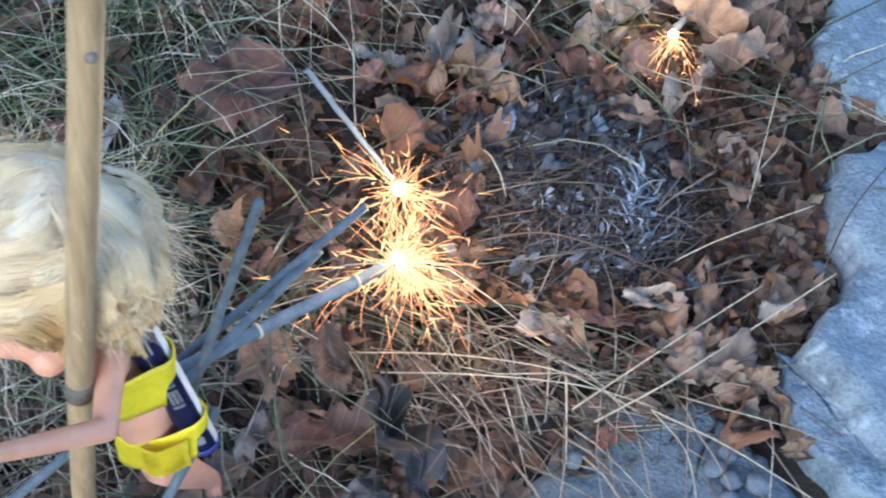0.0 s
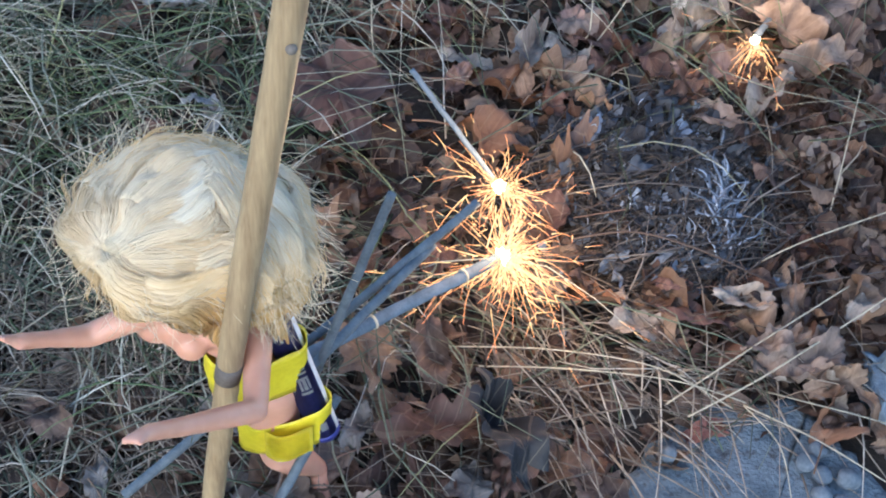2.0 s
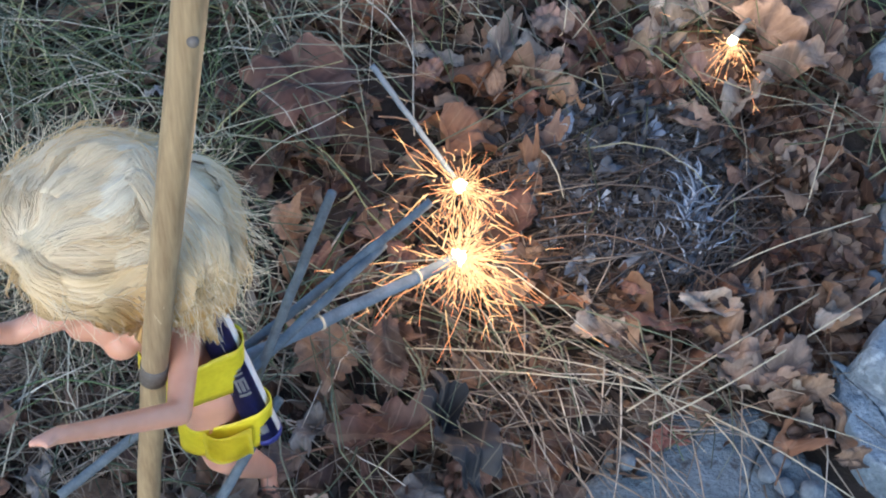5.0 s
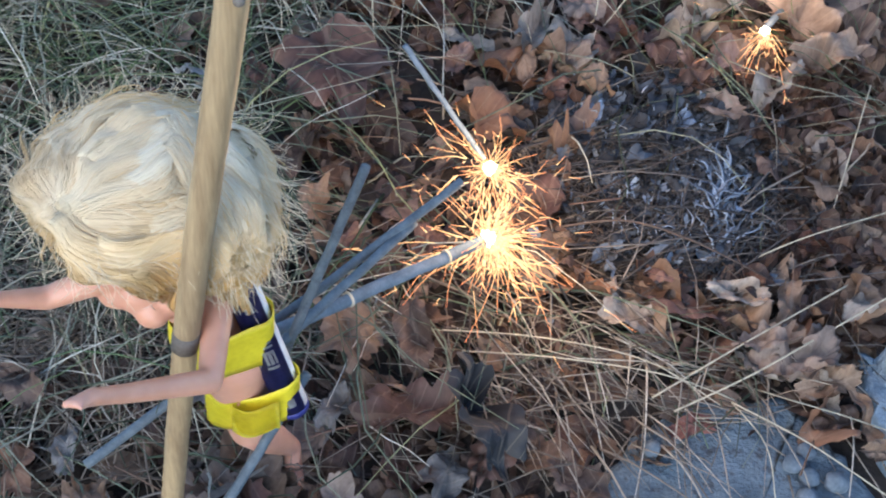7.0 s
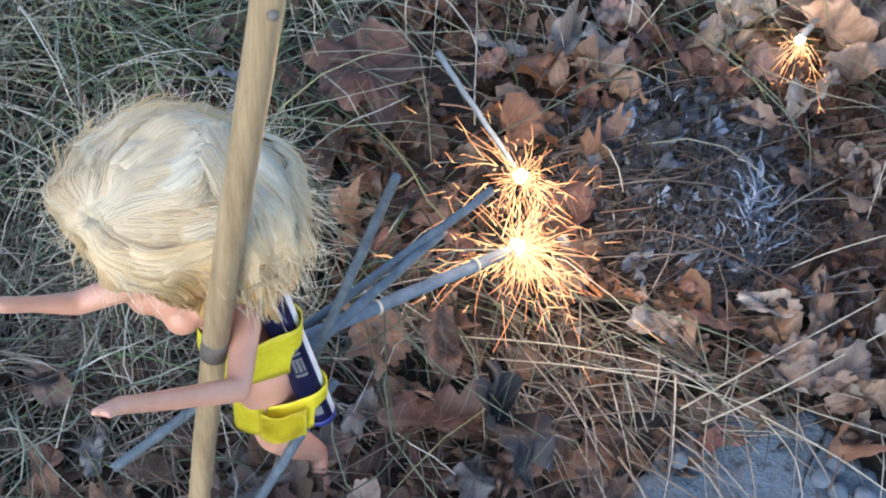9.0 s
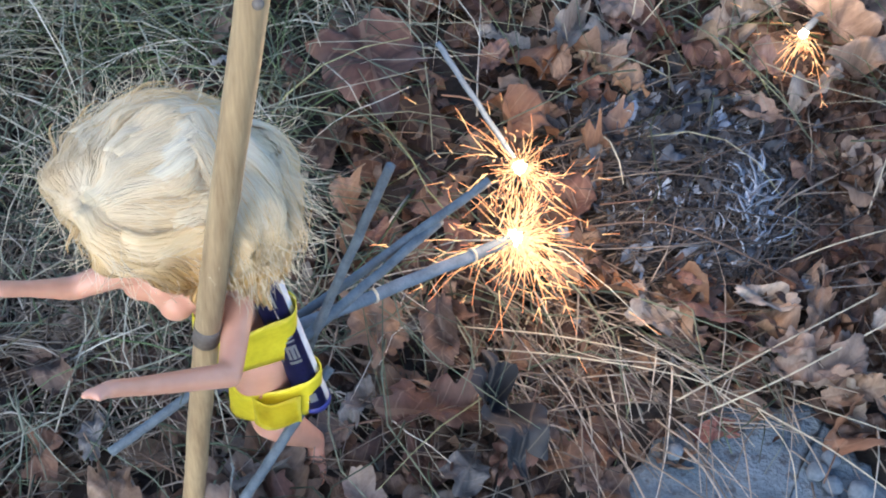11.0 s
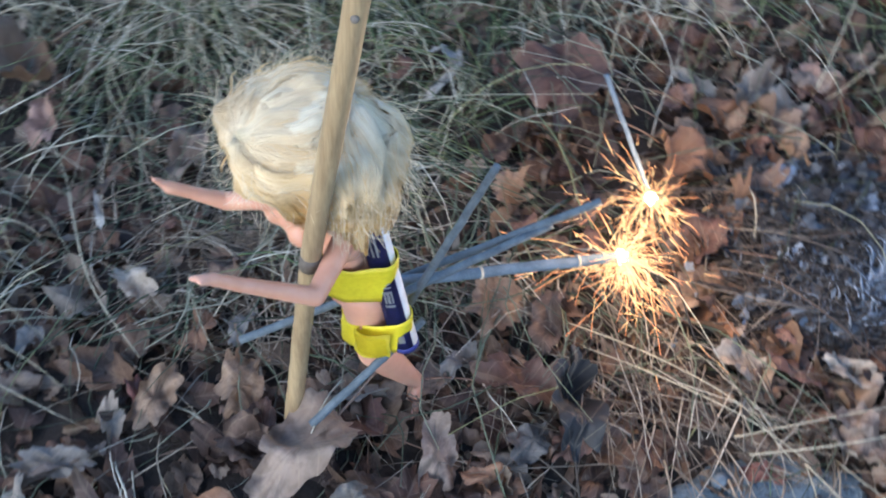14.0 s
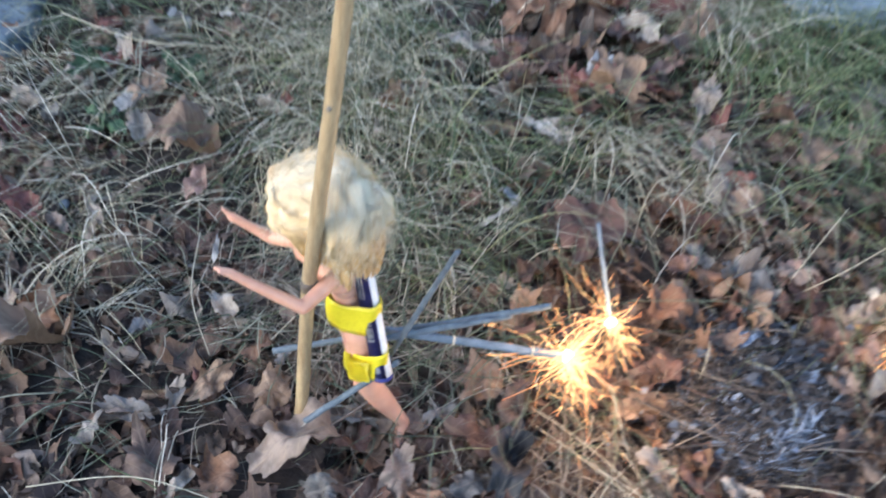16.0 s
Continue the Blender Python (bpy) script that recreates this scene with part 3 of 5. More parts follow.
class Strands:
    """Many tapered three-sided strands, gathered into one mesh."""

    def __init__(self):
        self.v, self.f, self.uv = [], [], []

    def add(self, pts, r0, r1=None, flat=1.0, sides=3):
        pts = [Vector(p) for p in pts]
        r1 = r0 * 0.25 if r1 is None else r1
        o, k = len(self.v), len(pts)
        for i, p in enumerate(pts):
            d = (pts[min(i + 1, k - 1)] - pts[max(i - 1, 0)]).normalized()
            a = d.cross(Vector((0.03, 0.02, 1)))
            a = a.normalized() if a.length > 1e-5 else Vector((1, 0, 0))
            b = a.cross(d)
            r = r0 + (r1 - r0) * i / (k - 1)
            for s in range(sides):
                t = 2 * math.pi * s / sides
                self.v.append(tuple(p + a * (r * math.cos(t)) + b * (r * flat * math.sin(t))))
                self.uv.append((s / sides, i / (k - 1)))
        for i in range(k - 1):
            for s in range(sides):
                n2 = (s + 1) % sides
                self.f.append((o + i * sides + s, o + i * sides + n2, o + (i + 1) * sides + n2, o + (i + 1) * sides + s))
        self.f.append(tuple(o + s for s in reversed(range(sides))))
        self.f.append(tuple(o + (k - 1) * sides + s for s in range(sides)))

    def done(self, name, material):
        return from_arrays(name, self.v, self.f, material, self.uv)


def blade(st, x, y, heading, length, lean, radius, droop=1.0, segs=5, lift=0.0, wander=0.25):
    """A grass blade from the ground at (x, y): lean 0 is upright, 90 lies flat."""
    p = Vector((x, y, ground_z(x, y) - 0.002 + lift))
    el = radians(90 - lean)
    pts = [p.copy()]
    h = radians(heading)
    for i in range(segs):
        d = Vector((math.cos(el) * math.cos(h), math.cos(el) * math.sin(h), math.sin(el)))
        p = p + d * (length / segs)
        p.z = max(p.z, ground_z(p.x, p.y) + 0.002 + lift)
        pts.append(p.copy())
        el -= radians(22) * droop * rng.uniform(0.4, 1.3)
        h += rng.gauss(0, wander)
    st.add(pts, radius, radius * 0.3, 0.45)


def grassy(x, y):
    g = 0.07
    if x < -0.12 and y > 0.36:
        g = 0.38
    if x < -0.38 and y < 0.62:
        g = 0.27
    if -0.38 < x < -0.165 and 0.47 < y < 0.85:
        g = 1.0
    if -0.62 < x < -0.36 and 0.62 < y < 0.92:
        g = 0.9
    if -0.1 <= x < 0.05 and 0.42 < y < 0.62:
        g = 0.25
    if y > 0.85 and x > -0.7:
        g = 0.5
    if clump(x, y):
        g = 0.06
    if ash_at(x, y) or on_stone(x, y):
        g = 0.0
    return g


st, gr = Strands(), Strands()
n = 0
while n < 8300:
    x, y = rng.uniform(-1.15, 0.42), rng.uniform(0.02, 1.55)
    if rng.random() > grassy(x, y):
        continue
    n += 1
    if n % 6 == 1:
        hx, hy, comb = x, y, rng.gauss(-55, 50)
    x, y = hx + rng.gauss(0, 0.012), hy + rng.gauss(0, 0.012)
    if on_stone(x, y):
        continue
    green = (y > 0.95 and x > -0.30 and rng.random() < 0.8) or (y > 0.8 and rng.random() < 0.35) or (x < -0.14 and y > 0.55 and rng.random() < 0.25) or rng.random() < 0.08
    blade(gr if green else st, x, y, comb + rng.gauss(0, 35), rng.choice((rng.uniform(0.03, 0.12), rng.uniform(0.09, 0.20))) * (1.25 if y > 0.5 else 0.9), rng.uniform(25, 84), rng.uniform(0.0006, 0.0015), rng.uniform(0.3, 1.1))
for i in range(1700):
    x, y = rng.uniform(-0.20, 0.35), rng.uniform(1.02, 1.5)
    if clump(x, y):
        continue
    blade(gr, x, y, rng.gauss(-90, 60), rng.uniform(0.05, 0.18), rng.uniform(10, 65), rng.uniform(0.0008, 0.0016), 1.1)
for i in range(6000):
    x, y = rng.uniform(-2.8, 2.4), rng.uniform(-1.5, 3.2)
    if -1.15 < x < 0.75 and -0.1 < y < 1.5:
        continue
    blade(gr if rng.random() < 0.3 else st, x, y, rng.uniform(0, 360), rng.uniform(0.05, 0.16), rng.uniform(20, 80), rng.uniform(0.001, 0.002), 1.0, 4)
tagged(new("withered_grass", st.done("withered_grass", GRASS)), "withered grey-green grass blades lying tangled on the ground", "grass", kind="stuff")
tagged(new("green_grass", gr.done("green_grass", GREEN)), "green grass tufts among the dead leaves", "grass", kind="stuff")

sw = Strands()
for i in range(260):
    x, y = rng.gauss(0.10, 0.10), rng.gauss(0.46, 0.04)
    if on_stone(x, y) and rng.random() < 0.88 or x > 0.33:
        continue
    blade(sw, x, y, rng.choice((rng.gauss(-20, 30), rng.gauss(165, 30), rng.gauss(-70, 30))), rng.uniform(0.04, 0.13), rng.uniform(70, 92), rng.uniform(0.0006, 0.0012), 0.5, 5, rng.uniform(0.006, 0.022), 0.10)
for i in range(900):
    x, y = rng.uniform(-0.9, 0.32), rng.uniform(0.05, 1.3)
    if on_stone(x, y) or ash_at(x, y):
        continue
    blade(sw, x, y, rng.uniform(0, 360), rng.uniform(0.03, 0.12), rng.uniform(55, 92), rng.uniform(0.0005, 0.0011), 0.6, 5, rng.uniform(0.002, 0.014), 0.15)
for i in range(650):
    x, y = rng.gauss(-0.24, 0.07), rng.gauss(0.45, 0.06)
    blade(sw, x, y, rng.uniform(0, 360), rng.uniform(0.04, 0.10), rng.uniform(60, 92), rng.uniform(0.0006, 0.0011), 0.6, 5, rng.uniform(0.004, 0.018), 0.2)
pale = Strands()
for cx, cy, num, sx, sy, head in ((-0.52, 0.76, 700, 0.07, 0.07, -70), (-0.44, 0.68, 260, 0.05, 0.05, -50), (-0.19, 1.09, 420, 0.05, 0.04, -110), (-0.30, 0.66, 120, 0.07, 0.08, -80), (-0.62, 0.42, 300, 0.12, 0.12, -60), (-0.50, 0.25, 160, 0.10, 0.07, -40), (-0.10, 0.86, 160, 0.08, 0.05, -60)):
    for i in range(num):
        x, y = rng.gauss(cx, sx), rng.gauss(cy, sy)
        if i % 7 == 0:
            kx, ky, kh = x, y, rng.gauss(head, 55)
        if clump(kx, ky):
            continue
        blade(pale, kx + rng.gauss(0, 0.010), ky + rng.gauss(0, 0.010), kh + rng.gauss(0, 22), rng.uniform(0.06, 0.19), rng.uniform(15, 70), rng.uniform(0.0006, 0.0013), rng.uniform(0.6, 1.2), 6, 0.0, 0.14)
tagged(new("pale_grass_tufts", pale.done("pale_grass_tufts", PALE)), "pale dry grass tufts arching over the litter", "grass", kind="stuff")
tagged(new("dry_straw", sw.done("dry_straw", STRAW)), "pale dry straw stalks strewn over the leaves", "straw", kind="stuff")


def stalk(label, pts, r, material=PALE, name="dry_stalk", category="stalk"):
    """One long stalk, smoothed through a few points."""
    pts = [Vector(p) for p in pts]
    fine = []
    for i in range(len(pts) - 1):
        a, b, c, d = pts[max(i - 1, 0)], pts[i], pts[i + 1], pts[min(i + 2, len(pts) - 1)]
        for k in range(6):
            t = k / 6
            fine.append(0.5 * ((2 * b) + (c - a) * t + (2 * a - 5 * b + 4 * c - d) * t * t + (3 * b - a - 3 * c + d) * t ** 3))
    fine.append(pts[-1])
    s = Strands()
    s.add(fine, r * 0.52, r * 0.36, 1.0, 6)
    return tagged(new(name, s.done(name, material)), label, category, "long stalks")


LONG = "long pale dry grass stalk bent over the litter"
stalk(LONG, [(-0.807, 0.523, 0.04), (-0.679, 0.548, 0.05), (-0.60, 0.61, 0.05), (-0.527, 0.696, 0.03)], 0.0016)
stalk(LONG, [(-0.679, 0.548, 0.05), (-0.63, 0.50, 0.03), (-0.60, 0.44, 0.0)], 0.0013)
stalk(LONG, [(-0.061, 0.721, 0.01), (-0.068, 0.745, 0.055), (-0.065, 0.775, 0.07), (-0.035, 0.81, 0.045), (-0.02, 0.82, 0.02)], 0.0013)
stalk(LONG, [(0.225, 0.56, 0.01), (0.262, 0.574, 0.024), (0.33, 0.60, 0.035)], 0.0012)
stalk(LONG, [(0.288, 0.61, 0.01), (0.303, 0.66, 0.035), (0.319, 0.711, 0.05)], 0.0011)
stalk(LONG, [(0.146, 0.434, 0.01), (0.21, 0.478, 0.022), (0.282, 0.528, 0.03)], 0.0014)
stalk(LONG, [(0.16, 0.425, 0.01), (0.21, 0.452, 0.02), (0.26, 0.485, 0.028), (0.33, 0.53, 0.045)], 0.0014)
stalk(LONG, [(0.198, 0.435, 0.012), (0.245, 0.405, 0.018), (0.30, 0.37, 0.012)], 0.0012)
stalk(LONG, [(0.198, 0.435, 0.012), (0.215, 0.40, 0.02), (0.222, 0.37, 0.006)], 0.0010)
stalk(LONG, [(0.02, 0.455, 0.012), (0.08, 0.45, 0.022), (0.15, 0.445, 0.022), (0.2, 0.437, 0.012)], 0.0012)
stalk(LONG, [(0.0, 0.47, 0.012), (0.07, 0.462, 0.026), (0.14, 0.453, 0.024), (0.19, 0.432, 0.012)], 0.0011)
stalk(LONG, [(-0.27, 0.085, 0.012), (-0.2, 0.15, 0.03), (-0.13, 0.19, 0.02)], 0.0014)
stalk(LONG, [(-0.40, 0.40, 0.02), (-0.33, 0.33, 0.03), (-0.27, 0.30, 0.01)], 0.0013)
stalk(LONG, [(0.1, 0.79, 0.02), (0.107, 0.76, 0.05), (0.11, 0.85, 0.09)], 0.0014)
stalk(LONG, [(0.105, 0.76, 0.015), (0.14, 0.80, 0.05), (0.17, 0.86, 0.08)], 0.0014)
stalk("brown bent twig lying across the burnt patch", [(0.085, 0.56, 0.025), (0.13, 0.563, 0.034), (0.18, 0.552, 0.03), (0.235, 0.54, 0.012)], 0.0018, TWIG, "twig", "twig")
stalk("brown bent twig lying across the burnt patch", [(0.06, 0.66, 0.012), (0.12, 0.70, 0.03), (0.155, 0.735, 0.02)], 0.0012, STRAW, "twig", "twig")
stalk("thin dark twig leaning on the pale rock", [(0.32, 0.53, 0.05), (0.345, 0.575, 0.06), (0.39, 0.63, 0.065)], 0.0014, TWIG, "twig", "twig")
stalk("long dark twig lying by the burnt patch", [(0.1, 0.60, 0.012), (0.2, 0.655, 0.03), (0.33, 0.72, 0.03)], 0.0014, TWIG, "twig", "twig")
stalk("dark upright twig in the litter", [(0.30, 0.73, 0.0), (0.318, 0.77, 0.06), (0.335, 0.83, 0.12)], 0.0016, TWIG, "twig", "twig")

# ---- burnt patch ----
ah = Strands()
for i in range(1500):
    a, d = rng.uniform(0, 6.283), math.sqrt(rng.random()) * 0.105
    x, y = 0.170 + d * 1.1 * math.cos(a), 0.625 + d * math.sin(a)
    blade(ah, x, y, rng.choice((rng.gauss(25, 25), rng.uniform(0, 360))), rng.uniform(0.010, 0.06), rng.uniform(60, 95), rng.uniform(0.0004, 0.0010), 0.4, 4, rng.uniform(0, 0.012), 0.15)
for i in range(46):
    # longer scorched stalks lying across the patch
    a, d = rng.uniform(0, 6.283), math.sqrt(rng.random()) * 0.10
    blade(ah, 0.150 + d * math.cos(a), 0.61 + d * math.sin(a), rng.choice((rng.gauss(22, 12), rng.gauss(200, 12), rng.gauss(70, 30))), rng.uniform(0.06, 0.15), rng.uniform(84, 92), rng.uniform(0.0007, 0.0014), 0.1, 5, rng.uniform(0.008, 0.022), 0.05)
tagged(new("burnt_grass", ah.done("burnt_grass", SCORCH)), "scorched grey-brown grass and stalks in a round patch", "burnt grass", kind="stuff")


def flakes(name, label, category, material, spots):
    """Thin curled shards scattered round a few places."""
    v, f, uv = [], [], []
    k = 0
    for cx, cy, num, sx, sy, small, large, lift in spots:
        for i in range(num):
            k += 1
            x, y = rng.gauss(cx, sx), rng.gauss(cy, sy)
            flat, fc = LOW[rng.choice(("oval", "strip", "strip", "strip"))][k % 4]
            size = rng.uniform(small, large)
            m = pose(0, 0, 0, rng.uniform(-35, 35), rng.uniform(-35, 35), rng.gauss(-10, 45)).to_3x3() * size
            pts = leaf_verts(flat, rng.uniform(0.3, 1.0), k % 60) @ np.array(m).T + (x, y, ground_z(x, y) + rng.uniform(0.001, lift))
            o = len(v)
            v.extend(map(tuple, pts))
            uv.extend(map(tuple, flat))
            f.extend(tuple(q + o for q in g) for g in fc)
    return tagged(new(name, from_arrays(name, v, f, material, uv)), label, category, kind="stuff")


flakes("burnt_flakes", "black and dark grey charred leaf flakes", "char", ASH, [(0.170, 0.63, 520, 0.05, 0.048, 0.006, 0.022, 0.012), (0.12, 0.675, 120, 0.03, 0.035, 0.010, 0.038, 0.014), (0.20, 0.69, 70, 0.03, 0.025, 0.010, 0.036, 0.012), (0.175, 0.565, 90, 0.035, 0.015, 0.006, 0.024, 0.012)])
WHITE_ASH = strand_material("white_ash", [(0.0, (0.10, 0.13, 0.18)), (0.5, (0.22, 0.285, 0.38)), (1.0, (0.52, 0.61, 0.73))], 0.9)
wisps = Strands()
for cx, cy, num, sx, sy, small, large, wide in ((0.205, 0.618, 46, 0.006, 0.020, 0.012, 0.036, 0.0018), (0.212, 0.592, 18, 0.010, 0.010, 0.008, 0.022, 0.0012), (0.185, 0.572, 34, 0.028, 0.012, 0.005, 0.014, 0.0007), (0.140, 0.600, 30, 0.024, 0.018, 0.005, 0.013, 0.0007), (0.150, 0.68, 26, 0.035, 0.03, 0.005, 0.014, 0.0007)):
    for i in range(num):
        x, y = rng.gauss(cx, sx), rng.gauss(cy, sy)
        blade(wisps, x, y, rng.gauss(80, 35), rng.uniform(small, large), rng.uniform(60, 90), rng.uniform(0.4, 1.2) * wide, 0.4, 4, rng.uniform(0.006, 0.016), 0.3)
tagged(new("ash_wisps", wisps.done("ash_wisps", WHITE_ASH)), "curled pale blue-white wisps of ash", "ash", kind="stuff")
flakes("ash_flakes", "curled pale blue-white ash flakes", "ash", WHITE_ASH, [(0.207, 0.622, 22, 0.007, 0.018, 0.008, 0.020, 0.016), (0.082, 0.715, 9, 0.006, 0.006, 0.010, 0.026, 0.014), (0.098, 0.682, 14, 0.007, 0.009, 0.010, 0.030, 0.014), (0.135, 0.60, 16, 0.022, 0.02, 0.006, 0.018, 0.012), (0.19, 0.575, 14, 0.025, 0.014, 0.005, 0.016, 0.012), (0.16, 0.665, 26, 0.035, 0.03, 0.006, 0.020, 0.012)])

# ---- stones ----


def rock(name, label, outline, z0, z1, material, seed, category="rock", rough=0.009):
    """A worn slab: the outline is filled, raised, rounded at the rim and roughened."""
    r = random.Random(seed)
    pts = []
    for i, (x, y) in enumerate(outline):
        nx, ny = outline[(i + 1) % len(outline)]
        for k in range(6):
            t = k / 6
            pts.append((x + (nx - x) * t + r.gauss(0, 0.002), y + (ny - y) * t + r.gauss(0, 0.002)))
    cx, cy = sum(p[0] for p in pts) / len(pts), sum(p[1] for p in pts) / len(pts)
    bm = bmesh.new()
    rings = []
    for q, h in ((1.0, -0.02), (1.02, 0.35), (1.0, 0.75), (0.965, 0.97), (0.90, 1.0), (0.8, 1.0), (0.65, 1.0), (0.5, 1.0), (0.33, 1.0), (0.16, 1.0)):
        ring = []
        for x, y in pts:
            px, py = cx + (x - cx) * q, cy + (y - cy) * q
            d = noise.noise(Vector((px * 30, py * 30, seed + h))) * rough + noise.noise(Vector((px * 9, py * 9, seed))) * rough * 1.6
            ring.append(bm.verts.new((px + d * 0.5, py - d * 0.5, z0 + (z1 - z0) * h + d * (h > 0.2))))
        rings.append(ring)
    m = len(pts)
    for a, b in zip(rings, rings[1:]):
        for i in range(m):
            bm.faces.new((a[i], a[(i + 1) % m], b[(i + 1) % m], b[i]))
    c = bm.verts.new((cx, cy, z1))
    for i in range(m):
        bm.faces.new((rings[-1][i], rings[-1][(i + 1) % m], c))
    bmesh.ops.recalc_face_normals(bm, faces=bm.faces)
    me = bpy.data.meshes.new(name)
    bm.to_mesh(me)
    bm.free()
    me.polygons.foreach_set("use_smooth", np.ones(len(me.polygons), dtype=bool))
    me.materials.append(material)
    return tagged(new(name, me), label, category, "stones")


rock("pale_rock", "large pale blue-grey rock with a rough top", [(0.342, 0.586), (0.359, 0.55), (0.30, 0.484), (0.325, 0.439), (0.345, 0.398), (0.40, 0.34), (0.62, 0.30), (0.70, 0.5), (0.62, 0.72), (0.42, 0.68), (0.363, 0.66)], -0.03, 0.034, STONE, 4)
rock("pale_rock", "lower worn ledge of grey rock", [(0.296, 0.488), (0.292, 0.439), (0.313, 0.392), (0.345, 0.36), (0.38, 0.35), (0.36, 0.42), (0.33, 0.47)], -0.03, 0.014, STONE, 9)
rock("pale_rock", "pale rock half hidden by grass", [(0.361, 0.773), (0.385, 0.72), (0.46, 0.70), (0.62, 0.76), (0.60, 0.92), (0.46, 0.93), (0.395, 0.86)], -0.03, 0.03, STONE, 14)
rock("stone_slab", "flat grey stone slab set in the soil", [(0.100, 0.33), (0.112, 0.378), (0.136, 0.416), (0.180, 0.448), (0.238, 0.458), (0.262, 0.438), (0.285, 0.40), (0.31, 0.36), (0.33, 0.28), (0.24, 0.22), (0.14, 0.25)], -0.04, -0.006, SLAB, 21, "stone slab", 0.002)
rock("pale_rock", "pale bluish rock at the edge of the grass", [(-0.20, 1.21), (-0.12, 1.17), (-0.05, 1.24), (0.03, 1.36), (-0.08, 1.55), (-0.26, 1.42)], -0.02, 0.07, STONE, 31)
rock("pale_rock", "blue-grey rock beyond the dead grass", [(-0.82, 0.45), (-0.84, 0.50), (-0.90, 0.56), (-1.02, 0.57), (-1.08, 0.46), (-1.0, 0.39), (-0.88, 0.41)], -0.03, 0.028, SLAB, 37)


def pebble(x, y, z, r, seed):
    bm = bmesh.new()
    bmesh.ops.create_icosphere(bm, subdivisions=3, radius=1)
    q = random.Random(seed)
    r *= 0.74
    sx, sy, sz = r * q.uniform(0.9, 1.2), r * q.uniform(0.85, 1.1), r * q.uniform(0.7, 0.9)
    for v in bm.verts:
        d = 1 + 0.16 * noise.noise(v.co * 1.4 + Vector((seed, 0, 0))) + 0.04 * noise.noise(v.co * 5)
        v.co = Vector((v.co.x * sx, v.co.y * sy, v.co.z * sz)) * d
    me = bpy.data.meshes.new("pebble")
    bm.to_mesh(me)
    bm.free()
    me.polygons.foreach_set("use_smooth", np.ones(len(me.polygons), dtype=bool))
    me.materials.append(PEBBLE)
    ob = new("pebble", me)
    ob.location = (x, y, z + sz * 0.75)
    ob.rotation_euler = (0, 0, q.uniform(0, 6))
    return tagged(ob, "small rounded grey pebble on the slab", "pebble", "pebbles")


for i, (x, y, r) in enumerate([(0.249, 0.393, 0.0085), (0.266, 0.390, 0.0105), (0.240, 0.402, 0.0085), (0.249, 0.412, 0.0085), (0.147, 0.403, 0.0085), (0.246, 0.378, 0.0085), (0.258, 0.374, 0.007)]):
    pebble(x, y, -0.006, r, i)
pebble(0.335, 0.565, 0.0, 0.010, 11)
pebble(-0.555, 0.335, 0.0, 0.008, 12)["label"] = "small yellowish round pebble in the grass"

# ---- wooden pole ----
POLE_LOW, POLE_A, POLE_B = Vector((-0.1492, 0.3048, -0.03)), Vector((-0.1185, 0.2995, 0.225)), Vector((-0.0860, 0.3040, 0.45))
AXIS = (POLE_B - POLE_A).normalized()


def rod_mesh(a, b, r0, r1, sides=16, rings=2, wobble=0.0, seed=0):
    a, b = Vector(a), Vector(b)
    d = (b - a).normalized()
    u = d.cross(Vector((0.1, 1, 0.05))).normalized()
    v = d.cross(u)
    bm = bmesh.new()
    loops = []
    for i in range(rings + 1):
        t = i / rings
        r = (r0 + (r1 - r0) * t) * (1 + wobble * noise.noise(Vector((t * 40, seed, 0))))
        c = a + (b - a) * t + (u * noise.noise(Vector((t * 7, seed, 3))) + v * noise.noise(Vector((t * 7, seed, 9)))) * wobble * r0 * 2
        loops.append([bm.verts.new(c + (u * math.cos(6.2832 * k / sides) + v * math.sin(6.2832 * k / sides)) * r) for k in range(sides)])
    for p, q in zip(loops, loops[1:]):
        for k in range(sides):
            bm.faces.new((p[k], p[(k + 1) % sides], q[(k + 1) % sides], q[k]))
    bm.faces.new(list(reversed(loops[0])))
    bm.faces.new(loops[-1])
    bmesh.ops.recalc_face_normals(bm, faces=bm.faces)
    return bm


pole = thing("wooden_pole", "thin tan wooden pole stuck upright in the ground", "pole")
bend = (POLE_A - POLE_LOW).normalized()
part("shaft", rod_mesh(POLE_A - bend * 0.002, POLE_A + AXIS * 0.9, 0.0061, 0.0061, 24, 60, 0.06, 2), WOOD, pole)
part("foot", rod_mesh(POLE_LOW, POLE_A + bend * 0.002, 0.0061, 0.0060, 24, 30, 0.06, 5), WOOD, pole, "lower end of the pole, slightly bent")
part("burn_mark", rod_mesh(POLE_A - AXIS * 0.004, POLE_A + AXIS * 0.008, 0.0064, 0.0064, 24, 2), KNOT, pole, "dark grey ring round the pole")
q = (0.43 - POLE_A.z) / AXIS.z
bm = bmesh.new()
bmesh.ops.create_icosphere(bm, subdivisions=2, radius=0.0022)
bmesh.ops.translate(bm, verts=bm.verts, vec=POLE_A + AXIS * q + Vector((0.003, -0.0058, 0)))
part("knot", bm, KNOT, pole, "small dark knot")

